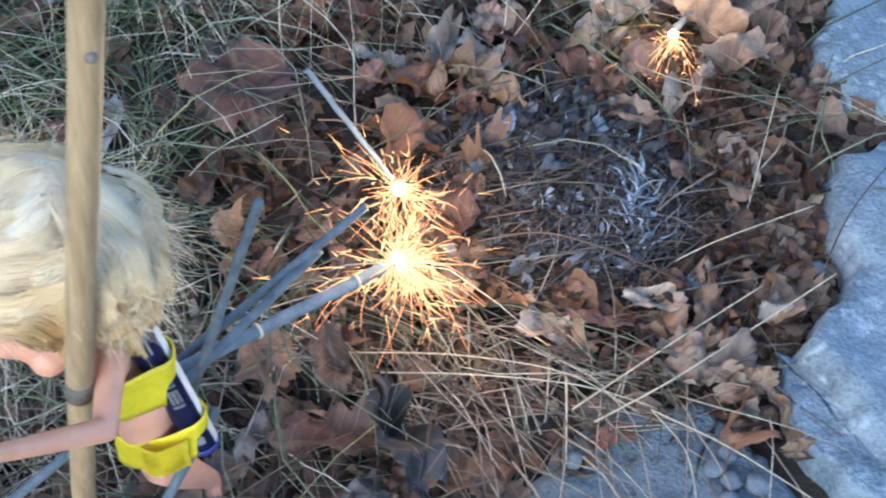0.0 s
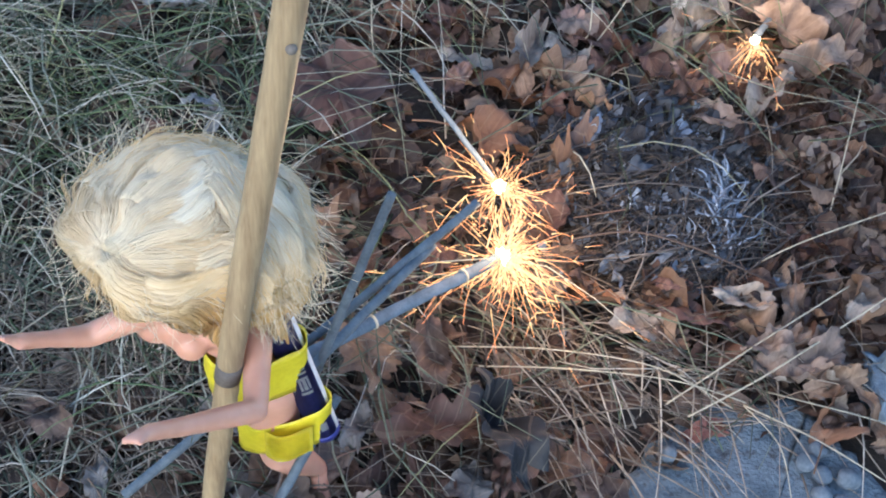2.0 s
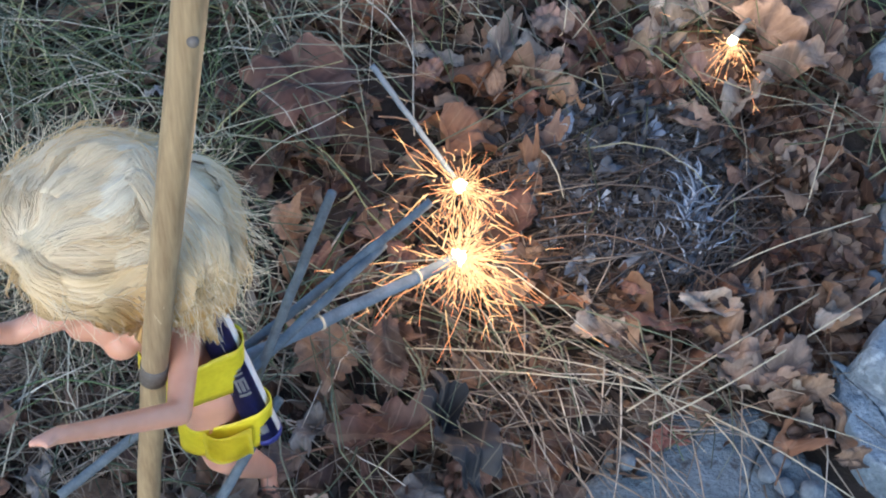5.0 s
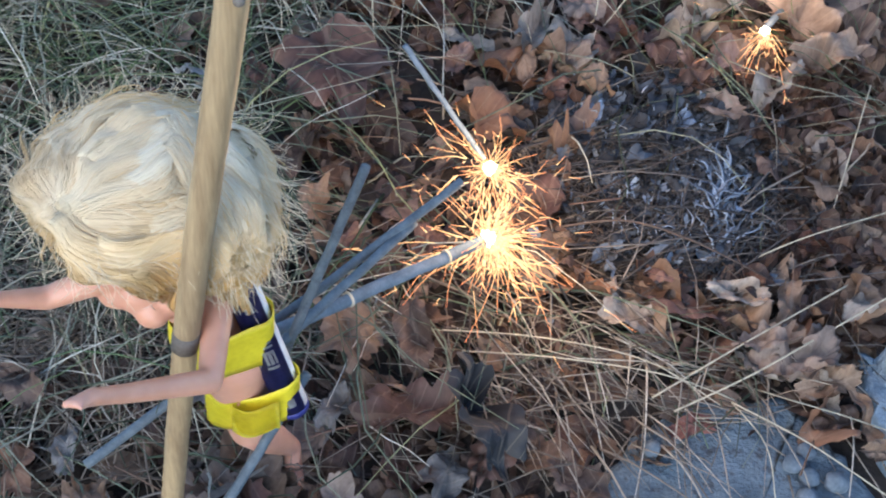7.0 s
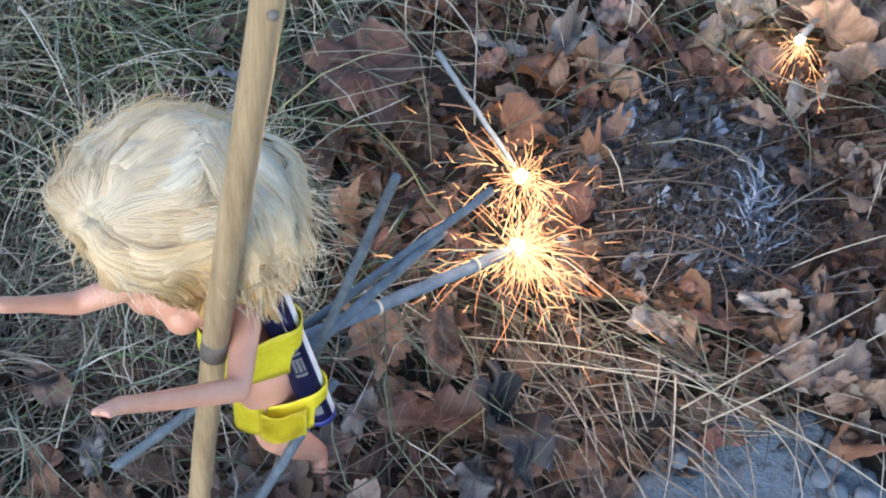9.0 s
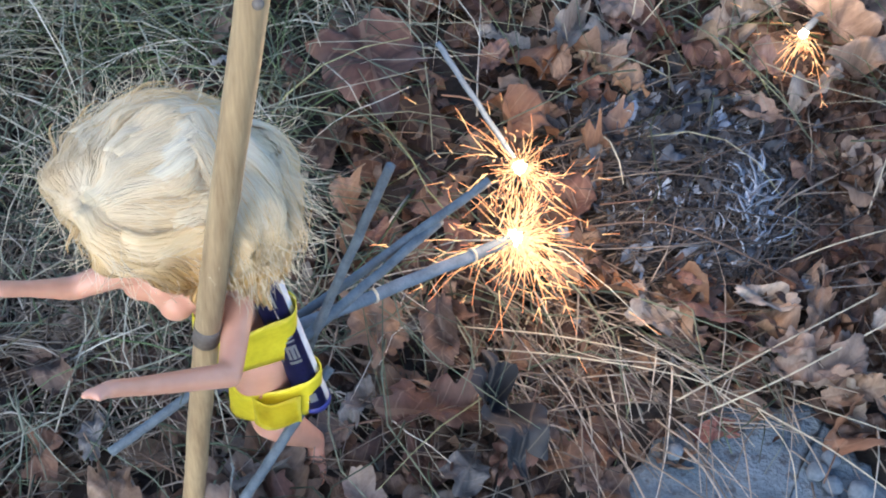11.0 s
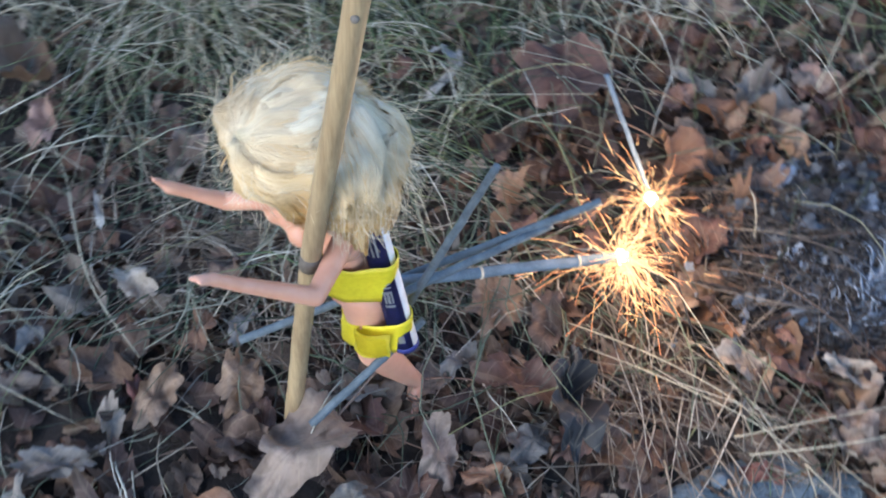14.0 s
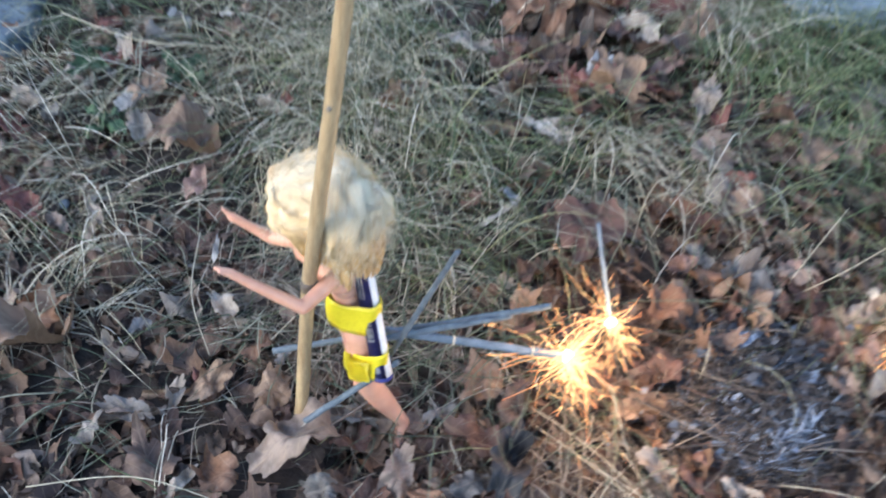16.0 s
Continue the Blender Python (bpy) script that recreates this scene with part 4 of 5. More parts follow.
# ---- doll: one plain shape ----
RS, RE, RW, RH = Vector((-0.108, 0.331, 0.229)), Vector((-0.1035, 0.279, 0.226)), Vector((-0.131, 0.251, 0.255)), Vector((-0.141, 0.240, 0.268))
LS, LE, LW, LH = Vector((-0.152, 0.336, 0.226)), Vector((-0.188, 0.322, 0.216)), Vector((-0.202, 0.310, 0.229)), Vector((-0.212, 0.301, 0.239))
body_v, body_f = [], []
unit = bmesh.new()
bmesh.ops.create_icosphere(unit, subdivisions=3, radius=1)
UNIT_V = np.array([v.co[:] for v in unit.verts])
unit.verts.index_update()
UNIT_F = [tuple(v.index for v in f.verts) for f in unit.faces]
unit.free()


def ball(c, r, sx=1.0, sy=1.0, sz=1.0, turn=0.0):
    m = Matrix.Translation(c) @ Matrix.Rotation(turn, 4, "Z") @ Matrix.Diagonal((r * sx, r * sy, r * sz, 1))
    o = len(body_v)
    body_v.extend(map(tuple, UNIT_V @ np.array(m.to_3x3()).T + np.array(m.translation)))
    body_f.extend(tuple(i + o for i in f) for f in UNIT_F)


def limb(pts, radii):
    for (a, b), (r0, r1) in zip(zip(pts, pts[1:]), zip(radii, radii[1:])):
        steps = max(3, int((Vector(b) - Vector(a)).length / 0.0025))
        for i in range(steps + 1):
            t = i / steps
            ball(Vector(a).lerp(Vector(b), t), r0 + (r1 - r0) * t)


TURN_Z = radians(8)
for z, c, r, sx, sy in ((0.145, (-0.113, 0.350), 0.0195, 1.05, 0.85), (0.155, (-0.114, 0.349), 0.019, 1.05, 0.82), (0.17, (-0.117, 0.346), 0.0155, 1.0, 0.8), (0.182, (-0.120, 0.343), 0.0145, 1.02, 0.8), (0.195, (-0.123, 0.341), 0.0165, 1.1, 0.8), (0.21, (-0.125, 0.339), 0.0185, 1.15, 0.75), (0.222, (-0.126, 0.338), 0.018, 1.25, 0.68)):
    ball(Vector((*c, z)), r, sx, sy, 0.75, -TURN_Z)
ball(Vector((-0.148, 0.333, 0.211)), 0.0105, 1.0, 0.9, 1.1)
ball(Vector((-0.141, 0.329, 0.204)), 0.0090)
ball(Vector((-0.158, 0.334, 0.213)), 0.0105)
ball(Vector((-0.114, 0.331, 0.207)), 0.0105)
limb([(-0.127, 0.338, 0.228), (-0.131, 0.335, 0.252)], [0.0075, 0.007])
ball(Vector((-0.136, 0.334, 0.268)), 0.021, 0.85, 0.95, 1.1)
limb([RS, RE], [0.0082, 0.0060])
limb([RE, RW, RH], [0.0060, 0.0045, 0.0040])
limb([RH, RH + Vector((-0.008, -0.008, 0.006))], [0.0042, 0.0022])
limb([RH, RH + Vector((-0.002, -0.009, 0.006))], [0.003, 0.0017])
limb([LS, LE], [0.0082, 0.0060])
limb([LE, LW, LH], [0.0060, 0.0043, 0.0043])
for fx, fy, fz in ((-0.008, -0.004, 0.008), (-0.004, -0.006, 0.010), (-0.009, 0.0, 0.003)):
    limb([LH, LH + Vector((fx, fy, fz))], [0.003, 0.0017])
limb([(-0.108, 0.349, 0.142), (-0.106, 0.350, 0.105), (-0.103, 0.350, 0.068)], [0.0185, 0.0155, 0.0115])
limb([(-0.103, 0.350, 0.068), (-0.096, 0.362, 0.04), (-0.083, 0.381, -0.004)], [0.0115, 0.0112, 0.0062])
limb([(-0.083, 0.381, -0.004), (-0.079, 0.368, -0.018), (-0.077, 0.358, -0.022)], [0.0062, 0.0058, 0.0042])
limb([(-0.122, 0.352, 0.142), (-0.126, 0.36, 0.12)], [0.0165, 0.015])
tmp = bpy.data.meshes.new("doll_raw")
tmp.from_pydata(body_v, [], body_f)
raw = new("doll_raw", tmp)
rm = raw.modifiers.new("merge", "REMESH")
rm.mode, rm.voxel_size, rm.use_smooth_shade = "VOXEL", 0.0016, True
sm = raw.modifiers.new("smooth", "SMOOTH")
sm.factor, sm.iterations = 0.5, 6
doll_mesh = bpy.data.meshes.new_from_object(raw.evaluated_get(bpy.context.evaluated_depsgraph_get()))
bpy.data.objects.remove(raw)
dv = [tuple(v.co) for v in doll_mesh.vertices]
df = [tuple(p.vertices) for p in doll_mesh.polygons]
skin_faces = len(df)

HC, HR = Vector((-0.136, 0.341, 0.273)), Vector((0.054, 0.043, 0.039))
PART = Vector((-0.62, -0.62, 0.48)).normalized()
hair = Strands()


def on_head(d, k):
    d = d.normalized()
    bulge = 1 + 0.13 * noise.noise(d * 1.9 + Vector((4, 1, 2))) + 0.07 * noise.noise(d * 4.2 + Vector((1, 7, 3)))
    p = HC + Vector((d.x * HR.x, d.y * HR.y, d.z * HR.z)) * (k * bulge)
    # the pole presses a furrow into the hair
    q = POLE_A + AXIS * ((p.z - POLE_A.z) / AXIS.z)
    dent = q.y + 0.0085 - 16 * (p.x - q.x) ** 2
    if p.y < dent:
        p.y = dent
    return p


bm = bmesh.new()
bmesh.ops.create_icosphere(bm, subdivisions=4, radius=1)
o = len(hair.v)
bm.verts.ensure_lookup_table()
for v in bm.verts:
    d = v.co.normalized()
    p = on_head(d, 0.972)
    face_side = max(0.0, d.dot(Vector((-0.6, -0.5, -0.6)).normalized()) - 0.55)
    hair.v.append(tuple(HC + (p - HC) * (0.988 - 0.35 * face_side)))
    # paler towards the top, as sky light put into the colour
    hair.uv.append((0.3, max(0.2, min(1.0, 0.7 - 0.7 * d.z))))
hair.f.extend(tuple(x.index + o for x in f.verts) for f in bm.faces)
bm.free()
def lock(path, r, strands, seed):
    """A smooth lock of hair: a tapered core with fine strands laid along it."""
    k = len(path)
    width = [r * (0.35 + 0.65 * math.sin(math.pi * min(1.0, 0.12 + 0.95 * i / (k - 1))) ** 0.7) for i in range(k)]
    o, sides = len(hair.v), 8
    frames = []
    for i, p in enumerate(path):
        d = (path[min(i + 1, k - 1)] - path[max(i - 1, 0)]).normalized()
        out = (p - HC).normalized()
        a = d.cross(out).normalized()
        frames.append((a, a.cross(d)))
        for s2 in range(sides):
            t = 2 * math.pi * s2 / sides
            hair.v.append(tuple(p + a * width[i] * math.cos(t) + frames[-1][1] * width[i] * 0.3 * math.sin(t)))
            hair.uv.append((0, 0))
    for i in range(k - 1):
        for s2 in range(sides):
            n2 = (s2 + 1) % sides
            hair.f.append((o + i * sides + s2, o + i * sides + n2, o + (i + 1) * sides + n2, o + (i + 1) * sides + s2))
    q = random.Random(seed)
    for g in range(strands):
        t0, dt, rr = q.uniform(0, 6.283), q.uniform(-1.2, 1.2), q.uniform(0.85, 1.7)
        pts = []
        for i, p in enumerate(path):
            t = t0 + dt * i / k
            pts.append(p + (frames[i][0] * math.cos(t) + frames[i][1] * 0.32 * math.sin(t)) * width[i] * rr)
        hair.add(pts, q.uniform(0.00016, 0.00034), 0.00015, 0.7)


CROWN = Vector((0.30, 0.30, 0.90)).normalized()


def flow(d):
    """Which way the hair is combed: it fans out from the parting, gathers at the crown and falls down beyond it."""
    away, off = d - PART * d.dot(PART), 1.02 - d.dot(PART)
    away = away.normalized() / off if away.length > 1e-4 else Vector((0, 0, 1))
    to, left = CROWN - d * d.dot(CROWN), 1.06 - d.dot(CROWN)
    to = to.normalized() / left if to.length > 1e-4 else Vector((1, 0, 0))
    beyond = max(0.0, min(1.0, (d.dot(Vector((0.95, 0.25, 0.1))) - 0.12) / 0.3))
    v = (away + to * 0.9).normalized() * (1 - beyond)
    v += (Vector((0.35, -0.35, -0.9)) - to.normalized() * 0.5) * beyond
    v += Vector((-0.1, 0, -0.9)) * max(0.0, 0.15 - d.z) * 2.2
    v += Vector((noise.noise(d * 2.1), noise.noise(d * 2.1 + Vector((9, 0, 0))), noise.noise(d * 2.1 + Vector((0, 9, 0))))) * 0.55
    v -= d * v.dot(d)
    return v.normalized()


def combed(d, arc, height, n=14):
    """Directions and heights along one hair, from d on for an arc over the head."""
    out = []
    for k in range(n):
        t = k / (n - 1)
        out.append((d.copy(), height(t)))
        d = (d + flow(d) * (arc / n)).normalized()
    return out


def lock_of_hair(d0, arc, width, raised, count, seed, thick=0.00022, flip=0.0):
    """One lock: strands that start side by side, ride on a rounded back and draw together at the end."""
    q = random.Random(seed)
    side0 = d0.cross(flow(d0))
    ends = q.uniform(0.35, 0.75)
    tone = q.random() ** 2 * 0.4
    guide = combed(d0, arc, lambda t: 0.965 + raised * math.sin(math.pi * min(1.0, 0.15 + 0.85 * t)) ** 0.8)
    for i in range(count):
        u = max(-1.0, min(1.0, q.gauss(0, 0.5)))
        depth = q.uniform(0.35, 1.0) * math.sqrt(max(0.0, 1 - u * u))
        stray = Vector((q.gauss(0, 0.008), q.gauss(0, 0.008), q.gauss(0, 0.008)))
        last = q.randint(7, len(guide))
        pts = []
        for k, (d, h) in enumerate(guide[:last]):
            t = k / (len(guide) - 1)
            side = d.cross(flow(d))
            w2 = width * (1 - (1 - ends) * t * t)
            pts.append(on_head(d + side * (u * w2) + stray * (0.2 + t), h + depth * width * 0.14 + flip * t * t))
        o = len(hair.uv)
        hair.add(pts, q.uniform(0.7, 1.3) * thick, thick * 0.5, 0.8)
        # locks that start lower turn golden, painting the weaker sky light there
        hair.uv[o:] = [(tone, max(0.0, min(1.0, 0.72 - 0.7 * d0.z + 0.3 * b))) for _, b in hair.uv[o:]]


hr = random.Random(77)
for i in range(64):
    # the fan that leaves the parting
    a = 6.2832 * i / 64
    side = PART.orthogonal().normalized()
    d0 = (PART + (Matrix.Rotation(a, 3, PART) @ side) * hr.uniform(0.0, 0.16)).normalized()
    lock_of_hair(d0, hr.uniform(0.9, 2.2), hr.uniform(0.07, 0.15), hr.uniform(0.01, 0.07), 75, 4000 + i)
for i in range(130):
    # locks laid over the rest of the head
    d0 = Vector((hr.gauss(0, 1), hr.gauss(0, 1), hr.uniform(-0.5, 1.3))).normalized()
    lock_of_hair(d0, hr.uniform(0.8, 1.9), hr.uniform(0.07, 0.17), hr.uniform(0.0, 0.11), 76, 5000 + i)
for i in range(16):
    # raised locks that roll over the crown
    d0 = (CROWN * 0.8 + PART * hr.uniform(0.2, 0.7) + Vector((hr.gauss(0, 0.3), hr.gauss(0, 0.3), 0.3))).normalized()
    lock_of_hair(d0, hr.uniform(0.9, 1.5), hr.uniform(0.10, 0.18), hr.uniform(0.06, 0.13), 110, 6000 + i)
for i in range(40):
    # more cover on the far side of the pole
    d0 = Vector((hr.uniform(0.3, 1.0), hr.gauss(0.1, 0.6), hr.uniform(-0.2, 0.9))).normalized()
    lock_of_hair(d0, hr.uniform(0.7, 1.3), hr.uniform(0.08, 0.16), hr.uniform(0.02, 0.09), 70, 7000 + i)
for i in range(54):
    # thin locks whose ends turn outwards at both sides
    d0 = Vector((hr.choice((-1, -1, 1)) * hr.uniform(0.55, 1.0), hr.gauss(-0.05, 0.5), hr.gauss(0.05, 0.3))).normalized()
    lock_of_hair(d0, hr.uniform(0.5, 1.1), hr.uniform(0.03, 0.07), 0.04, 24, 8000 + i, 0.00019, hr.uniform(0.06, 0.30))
for i in range(420):
    # loose hairs that ride above the locks
    d0 = Vector((hr.gauss(0, 1), hr.gauss(0, 1), hr.gauss(0.5, 0.8))).normalized()
    top = hr.uniform(0.02, 0.16)
    jit = Vector((hr.gauss(0, 0.1), hr.gauss(0, 0.1), hr.gauss(0, 0.1)))
    pts = [on_head(d + jit * k / 14, h) for k, (d, h) in enumerate(combed(d0, hr.uniform(0.6, 1.8), lambda t: 1.0 + top * t))]
    hair.add(pts, 0.00017, 0.0001, 1.0)
    hair.uv[-42:] = [(0.15, b) for _, b in hair.uv[-42:]]
for i in range(900):
    # frizzy ends that stand off the sides and back of the head
    d = Vector((hr.choice((-1, 1)) * abs(hr.gauss(0.8, 0.5)), hr.gauss(0.2, 0.8), hr.gauss(0.0, 0.45))).normalized()
    p = on_head(d, 0.99)
    h = (flow(d) + d * hr.uniform(0.1, 0.7) + Vector((hr.gauss(0, 0.2), hr.gauss(0, 0.2), hr.gauss(0, 0.2)))).normalized()
    turn = Vector((hr.gauss(0, 0.16), hr.gauss(0, 0.16), hr.gauss(-0.03, 0.16)))
    pts = [p]
    for k in range(8):
        p = p + h * hr.uniform(0.0015, 0.0045)
        h = (h + turn + Vector((hr.gauss(0, 0.06), hr.gauss(0, 0.06), hr.gauss(0, 0.06)))).normalized()
        pts.append(p)
    hair.add(pts, 0.00017, 0.00009, 1.0)
    hair.uv[-27:] = [(0.1, 0.3 * b) for _, b in hair.uv[-27:]]
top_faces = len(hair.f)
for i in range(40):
    # under-hair hanging on the tube's side; golden tint paints the weaker sky light
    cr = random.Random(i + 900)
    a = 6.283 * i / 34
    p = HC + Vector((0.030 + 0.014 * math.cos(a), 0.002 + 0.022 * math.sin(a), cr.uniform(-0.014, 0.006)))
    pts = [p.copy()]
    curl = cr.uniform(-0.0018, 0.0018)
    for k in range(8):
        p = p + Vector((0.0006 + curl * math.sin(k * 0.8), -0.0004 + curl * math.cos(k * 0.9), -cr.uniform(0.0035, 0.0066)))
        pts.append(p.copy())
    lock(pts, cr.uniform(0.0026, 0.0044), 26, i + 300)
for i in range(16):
    # curls under the near side, in the same golden shade tint
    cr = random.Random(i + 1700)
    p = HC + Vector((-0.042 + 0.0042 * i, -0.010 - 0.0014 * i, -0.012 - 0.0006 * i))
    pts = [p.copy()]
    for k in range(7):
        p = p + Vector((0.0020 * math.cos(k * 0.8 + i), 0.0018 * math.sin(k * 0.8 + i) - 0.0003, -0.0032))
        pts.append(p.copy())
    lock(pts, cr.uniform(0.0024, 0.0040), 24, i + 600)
o = len(dv)
me = bpy.data.meshes.new("doll")
me.from_pydata(dv + hair.v, [], df + [tuple(i + o for i in f) for f in hair.f])
me.materials.append(SKIN)
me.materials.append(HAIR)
me.materials.append(HAIR_GOLD_SHADED)
layer = me.uv_layers.new(name="UVMap")
idx = np.empty(len(me.loops), dtype=np.int32)
me.loops.foreach_get("vertex_index", idx)
layer.data.foreach_set("uv", np.array([(0, 0)] * len(dv) + hair.uv, dtype=np.float32)[idx].ravel())
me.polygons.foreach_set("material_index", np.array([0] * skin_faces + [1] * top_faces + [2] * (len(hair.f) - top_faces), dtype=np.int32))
me.polygons.foreach_set("use_smooth", np.ones(len(me.polygons), dtype=bool))
tagged(new("doll", me), "pink plastic doll with tousled blond hair hugging a wooden pole", "doll")

# ---- printed tube taped to the doll ----
TA, TB = Vector((-0.1120, 0.3510, 0.242)), Vector((-0.0765, 0.3450, 0.104))
TD = (TB - TA).normalized()
TR = 0.0086
tube = thing("firework_tube", "white and navy printed paper tube taped to the doll", "firework")
part("body", rod_mesh(TA, TB, TR, TR, 32, 8, 0.01), PAPER, tube)
TU = TD.cross(Vector((0, 0, 1))).normalized()
TV = TD.cross(TU)


def print_bar(along, length, a0, a1, ink=None, rise=0.00025, name="print_bar"):
    """A printed patch on the tube's side, raised a hair."""
    bm = bmesh.new()
    rows = []
    for t in (along, along + length):
        rows.append([bm.verts.new(TA + TD * t + (TU * math.cos(radians(a0 + (a1 - a0) * k / 20)) + TV * math.sin(radians(a0 + (a1 - a0) * k / 20))) * (TR + rise)) for k in range(21)])
    for k in range(20):
        bm.faces.new((rows[0][k], rows[0][k + 1], rows[1][k + 1], rows[1][k]))
    bmesh.ops.solidify(bm, geom=bm.faces[:], thickness=0.0002)
    part(name, bm, ink or INK, tube, "navy printed panel" if ink is None else "white print on the navy panel")


print_bar(0.0, 0.1415, -78, 150)
for along, length, a0, a1 in ((0.004, 0.048, -30, -22), (0.004, 0.048, -12, -2), (0.004, 0.048, 12, 17), (0.004, 0.048, 30, 44), (0.066, 0.0016, -40, 8), (0.0692, 0.0016, -40, 8), (0.0724, 0.0016, -40, 8), (0.0756, 0.0016, -40, 2), (0.0788, 0.0016, -40, 8), (0.083, 0.011, -38, -30), (0.083, 0.011, -26, -14), (0.083, 0.011, -10, 0), (0.083, 0.0022, -38, 4), (0.0955, 0.0022, -38, 4), (0.066, 0.030, 24, 30), (0.126, 0.007, -36, -8), (0.129, 0.005, -2, 16), (0.126, 0.008, 26, 34)):
    print_bar(along, length, a0 - 12, a1 - 12, PAPER, 0.0005)
part("end_rim", rod_mesh(TB - TD * 0.003, TB + TD * 0.0012, TR * 1.05, TR * 1.02, 32, 2), INK, tube, "navy rim of the tube")


def tape_band(label, torso, torso_r, tube_t, z_left, z_right, height, flap, seed):
    """Film wound round a body section and the tube: the hull of both, sagging at the edges."""
    c1, c2 = Vector(torso), TA + TD * tube_t
    pts = []
    for k in range(28):
        a = 6.2832 * k / 28
        pts.append((c1.x + torso_r * 1.08 * math.cos(a), c1.y + torso_r * 0.9 * math.sin(a)))
        pts.append((c2.x + (TR + 0.001) * math.cos(a), c2.y + (TR + 0.001) * math.sin(a)))
    pts.sort()

    def half(seq):
        h = []
        for p in seq:
            while len(h) > 1 and (h[-1][0] - h[-2][0]) * (p[1] - h[-2][1]) - (h[-1][1] - h[-2][1]) * (p[0] - h[-2][0]) <= 0:
                h.pop()
            h.append(p)
        return h[:-1]

    hull = half(pts) + half(pts[::-1])
    ring = []
    for i, p in enumerate(hull):
        n2 = hull[(i + 1) % len(hull)]
        steps = max(1, int(math.hypot(n2[0] - p[0], n2[1] - p[1]) / 0.003))
        ring += [(p[0] + (n2[0] - p[0]) * k / steps, p[1] + (n2[1] - p[1]) * k / steps) for k in range(steps)]
    x0, x1 = min(p[0] for p in ring), max(p[0] for p in ring)
    bm = bmesh.new()
    rows = []
    for j in range(7):
        row = []
        for x, y in ring:
            t = (x - x0) / (x1 - x0)
            z = z_left + (z_right - z_left) * t + height * (0.88 + 0.22 * t) * (j / 6 - 0.5)
            d = noise.noise(Vector((x * 90, y * 90 + seed, z * 70))) * 0.0016
            row.append(bm.verts.new((x + d, y + d - 0.0006, z + noise.noise(Vector((x * 60, seed, j))) * 0.0022)))
        rows.append(row)
    m = len(ring)
    for a, b in zip(rows, rows[1:]):
        for i in range(m):
            bm.faces.new((a[i], a[(i + 1) % m], b[(i + 1) % m], b[i]))
    bmesh.ops.recalc_face_normals(bm, faces=bm.faces)
    bmesh.ops.solidify(bm, geom=bm.faces[:], thickness=0.0005)
    ob = thing("yellow_tape", label, "tape", "tape bands")
    part("band", bm, TAPE, ob)
    if flap:
        bm = bmesh.new()
        fx, fy, fz = flap
        g = [[bm.verts.new((fx + 0.026 * i / 8, fy - 0.002 - 0.004 * math.sin(i * 0.42) - 0.0012 * math.sin(j * 1.3 + i * 0.7), fz - 0.027 * j / 5 + 0.005 * i / 8)) for i in range(9)] for j in range(6)]
        for j in range(5):
            for i in range(8):
                bm.faces.new((g[j][i], g[j][i + 1], g[j + 1][i + 1], g[j + 1][i]))
        bmesh.ops.solidify(bm, geom=bm.faces[:], thickness=0.0005)
        part("loose_end", bm, TAPE, ob, "loose end of the yellow tape")


tape_band("crinkled yellow tape round the doll's waist and tube", (-0.119, 0.344, 0.175), 0.0182, 0.070, 0.165, 0.169, 0.034, None, 3)
tape_band("crinkled yellow tape round the doll's thigh and tube", (-0.106, 0.350, 0.105), 0.0178, 0.118, 0.097, 0.121, 0.030, (-0.108, 0.3335, 0.121), 8)

# ---- sparklers ----


def sparkler(label, a, b, r, material=ROD, ties=(), wire=None):
    ob = thing("sparkler", label, "sparkler", "sparklers")
    part("coated_rod", rod_mesh(a, b, r, r * 0.92, 12, 40, 0.10, r * 9000), material, ob)
    a, b = Vector(a), Vector(b)
    for t in ties:
        c = a.lerp(b, t)
        d = (b - a).normalized()
        part("tie", rod_mesh(c - d * 0.0008, c + d * 0.0008, r * 1.18, r * 1.18, 12, 2), TIE, ob, "thin pale tie")
    if wire:
        part("wire", rod_mesh(b, wire, 0.0009, 0.0008, 8, 10, 0.2, 3), CHAR, ob, "charred bare wire")
    return ob


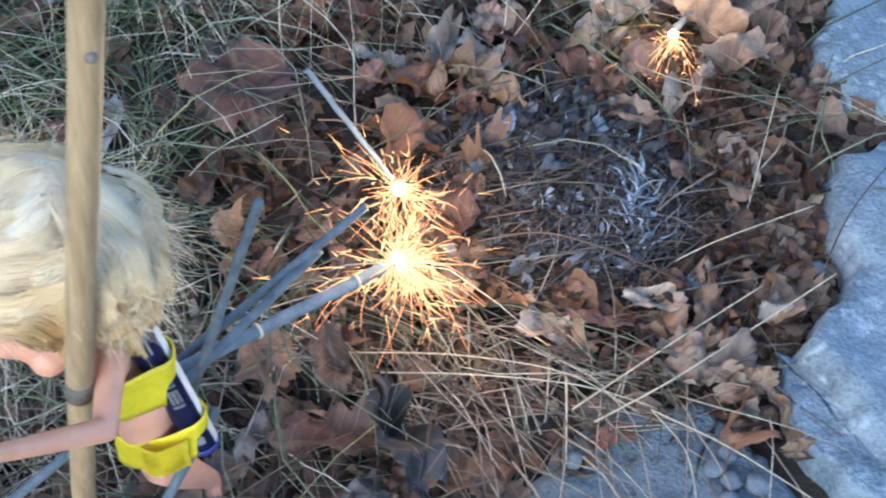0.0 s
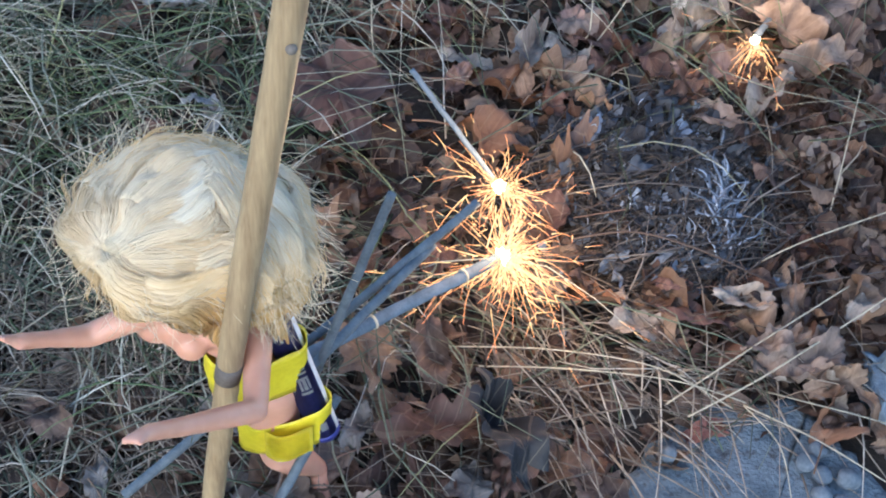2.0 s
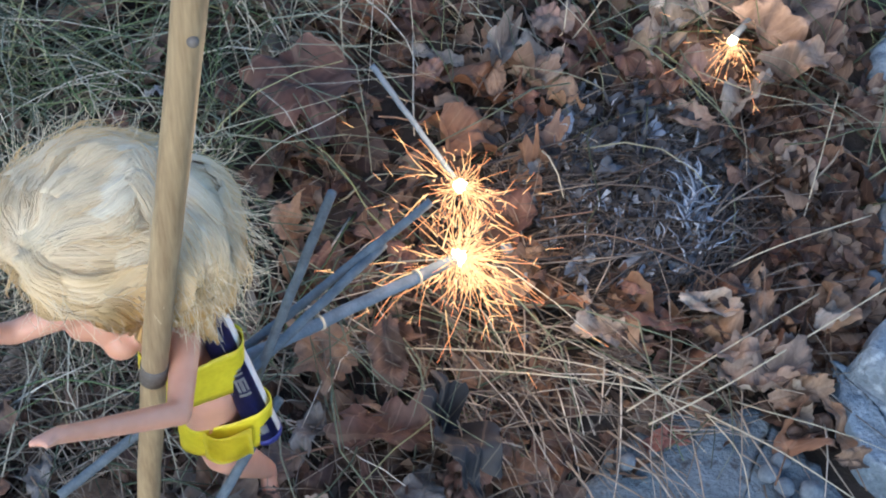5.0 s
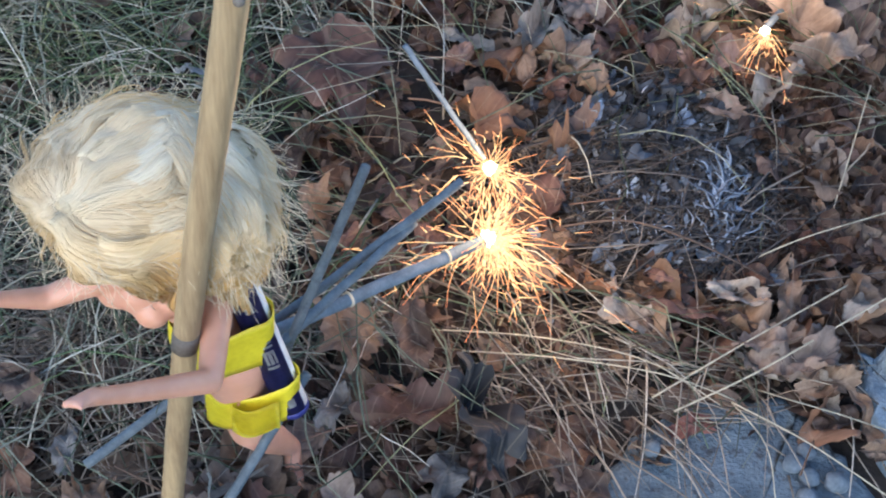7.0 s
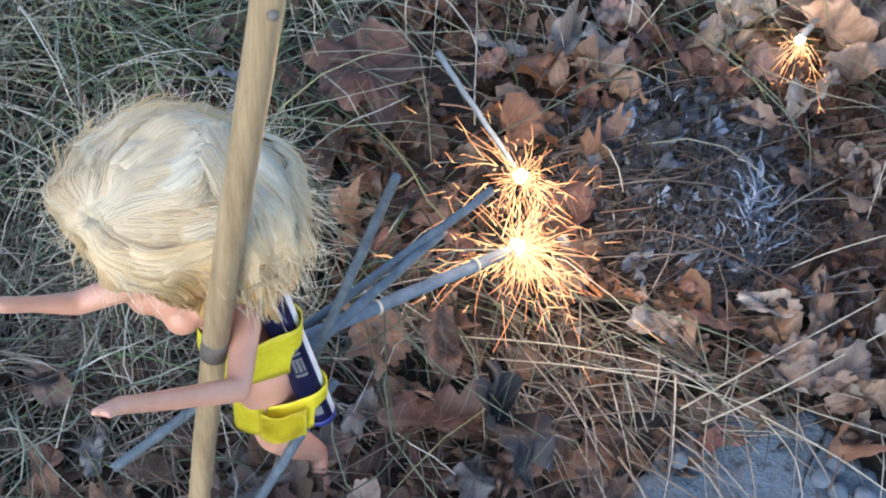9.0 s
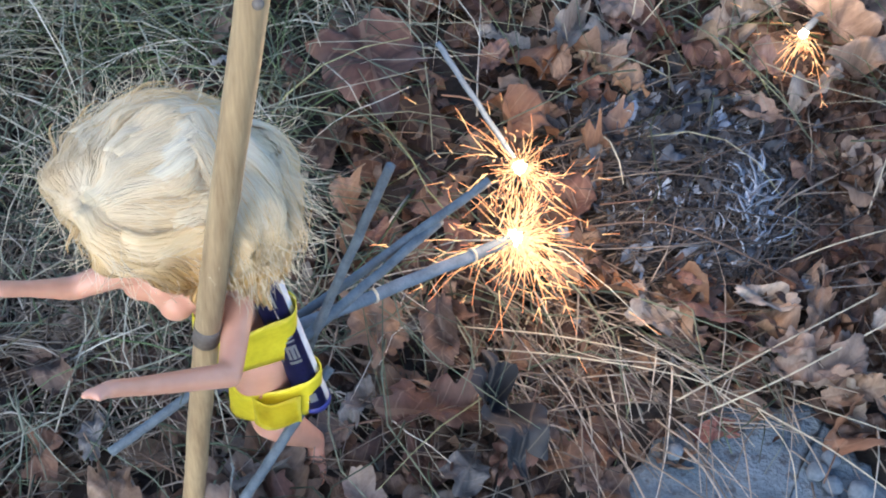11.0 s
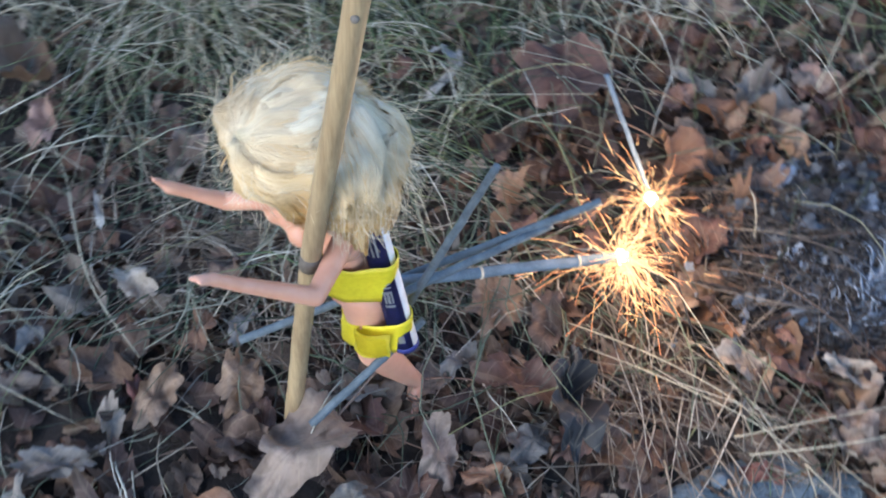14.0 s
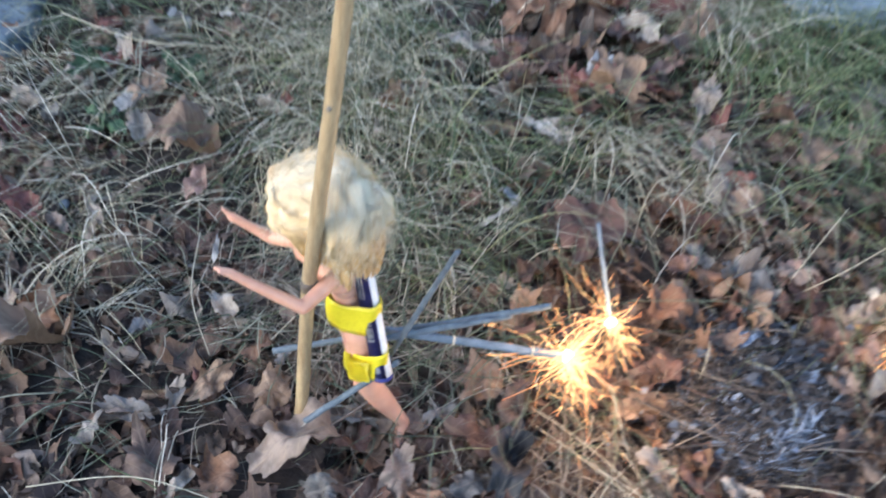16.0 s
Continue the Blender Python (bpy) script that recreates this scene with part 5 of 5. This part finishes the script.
def burst(ob, c, count, reach, seed, lean=(0, 0, 0), shine=1.0, ahead=(0, 0, 0)):
    """Streaks of burning metal thrown out round a bright core."""
    c = Vector(c)
    r = random.Random(seed)
    s = Strands()
    jets = [((Vector((r.gauss(0, 1), r.gauss(0, 1), r.gauss(0, 0.8))) + Vector(lean)).normalized(), r.uniform(0.45, 1.25), r.uniform(0.15, 0.6)) for _ in range(22)]
    for i in range(count):
        d, power, spread = r.choice(jets)
        d = (d + Vector((r.gauss(0, spread), r.gauss(0, spread), r.gauss(0, spread)))).normalized()
        far = r.random() ** 2.4
        start = c + d * far * 0.8 * reach * power
        ln = reach * r.choice((r.uniform(0.06, 0.3), r.uniform(0.25, 0.8))) * power
        d = (d + Vector((r.gauss(0, 0.35), r.gauss(0, 0.35), r.gauss(0, 0.35)))).normalized()
        bend = Vector((r.gauss(0, 0.3), r.gauss(0, 0.3), r.gauss(-0.2, 0.25)))
        pts = [start + d * ln * t + bend * ln * t * t for t in (0, 0.25, 0.5, 0.75, 1)]
        s.add(pts, r.uniform(0.0002, 0.0005), 0.00015)
        if r.random() < 0.3:
            # the streak forks at its end
            for g in range(2):
                e = (d + Vector((r.gauss(0, 0.9), r.gauss(0, 0.9), r.gauss(0, 0.9)))).normalized()
                s.add([pts[-1], pts[-1] + e * ln * 0.2, pts[-1] + e * ln * 0.36], 0.0003, 0.00015)
    for i in range(count // 18):
        d = Vector((r.gauss(0, 1), r.gauss(0, 1), r.gauss(-0.1, 0.6))).normalized()
        p = c + d * reach * r.uniform(0.9, 2.0)
        p.z = max(p.z, ground_z(p.x, p.y) + 0.012)
        s.add([p, p + d * 0.004, p + d * r.uniform(0.006, 0.014)], 0.00025, 0.00012)
    me = s.done("spark_spray", SPARK)
    sp = new("spark_spray", me)
    sp.parent = ob
    tagged(sp, "golden burning sparks", kind="stuff")
    bm = bmesh.new()
    bmesh.ops.create_icosphere(bm, subdivisions=3, radius=1)
    for v in bm.verts:
        v.co = c + v.co * reach * 0.10 * (1 + 0.5 * noise.noise(v.co * 2.3 + Vector((seed, 0, 0))))
    core = part("burning_tip", bm, CORE, ob, "white-hot burning tip")
    lamp = new("spark_light", bpy.data.lights.new("spark_light", "POINT"))
    lamp.data.energy, lamp.data.color, lamp.data.shadow_soft_size = reach * 5.0 * shine, (1.0, 0.60, 0.30), 0.02
    lamp.location = c + Vector(ahead) + Vector((0.004, 0.003, 0.026))


TIP = Vector((0.0235, 0.478, 0.100))
main = sparkler("thick grey burning sparkler with pale ties", (-0.10, 0.372, 0.124), TIP, 0.0040, ROD, (0.38, 0.82))
burst(main, TIP + Vector((0.003, 0.002, 0)), 460, 0.050, 5, (0.35, 0.0, 0.0), 1.9, (0.016, 0.013, 0))
sparkler("grey unlit sparkler crossing the bundle", (-0.186, 0.312, 0.076), (0.005, 0.474, 0.157), 0.0029, ROD_DARK)
sparkler("dark grey unlit sparkler standing up", (-0.088, 0.366, 0.105), (-0.047, 0.402, 0.241), 0.0028, ROD_DARK)
sparkler("grey unlit sparkler slanting to the ground", (-0.1165, 0.2850, 0.058), (-0.070, 0.358, 0.118), 0.0030, ROD_DARK)
sparkler("grey unlit sparkler behind the tube", (-0.098, 0.352, 0.128), (-0.02, 0.452, 0.142), 0.0029, ROD_DARK)
lean_rod = sparkler("thin grey sparkler stuck in the ground, burning downwards", (-0.0375, 0.6015, 0.1414), (0.022, 0.5515, 0.094), 0.0020, ROD, (), (0.102, 0.495, 0.0))
burst(lean_rod, (0.026, 0.548, 0.09), 200, 0.042, 17, (0.2, 0.3, 0), 0.95, (0.014, -0.010, 0))
far_rod = sparkler("short grey sparkler burning among pale leaves", (0.276, 0.825, 0.035), (0.240, 0.757, 0.055), 0.0030, ROD, (), (0.235, 0.735, 0.03))
burst(far_rod, (0.240, 0.756, 0.054), 90, 0.036, 23, (0.2, -0.9, -0.5), 0.6)

# ---- small green weeds ----
for x, y in ((-0.731, 0.507), (-0.629, 0.569), (-0.617, 0.445)):
    for k in range(4):
        leaf(x + 0.018 * math.cos(k * 1.6), y + 0.018 * math.sin(k * 1.6), 0.04, 90 * k - 90, "oak", "green", 0.3, 0.014)

# ---- pale seed head on a thin stalk ----
seed = thing("seed_head", "pale fluffy seed head on a thin dry stalk", "seed head")
sh = Strands()
sh.add([(0.176, 0.755, 0.012), (0.178, 0.775, 0.035), (0.181, 0.79, 0.058)], 0.0008, 0.0006, 1.0, 6)
ob = new("stalk", sh.done("stalk", STRAW))
ob.parent = seed
sh = Strands()
for i in range(160):
    d = Vector((rng.gauss(0, 1), rng.gauss(0, 1), rng.gauss(0, 1))).normalized()
    p = Vector((0.181, 0.79, 0.06))
    sh.add([p, p + d * 0.003, p + d * rng.uniform(0.005, 0.007)], 0.0003, 0.0002)
ob = new("fluff", sh.done("fluff", strand_material("pale_fluff", [(0.0, (0.5, 0.47, 0.42)), (1.0, (0.72, 0.7, 0.64))])))
ob.parent = seed
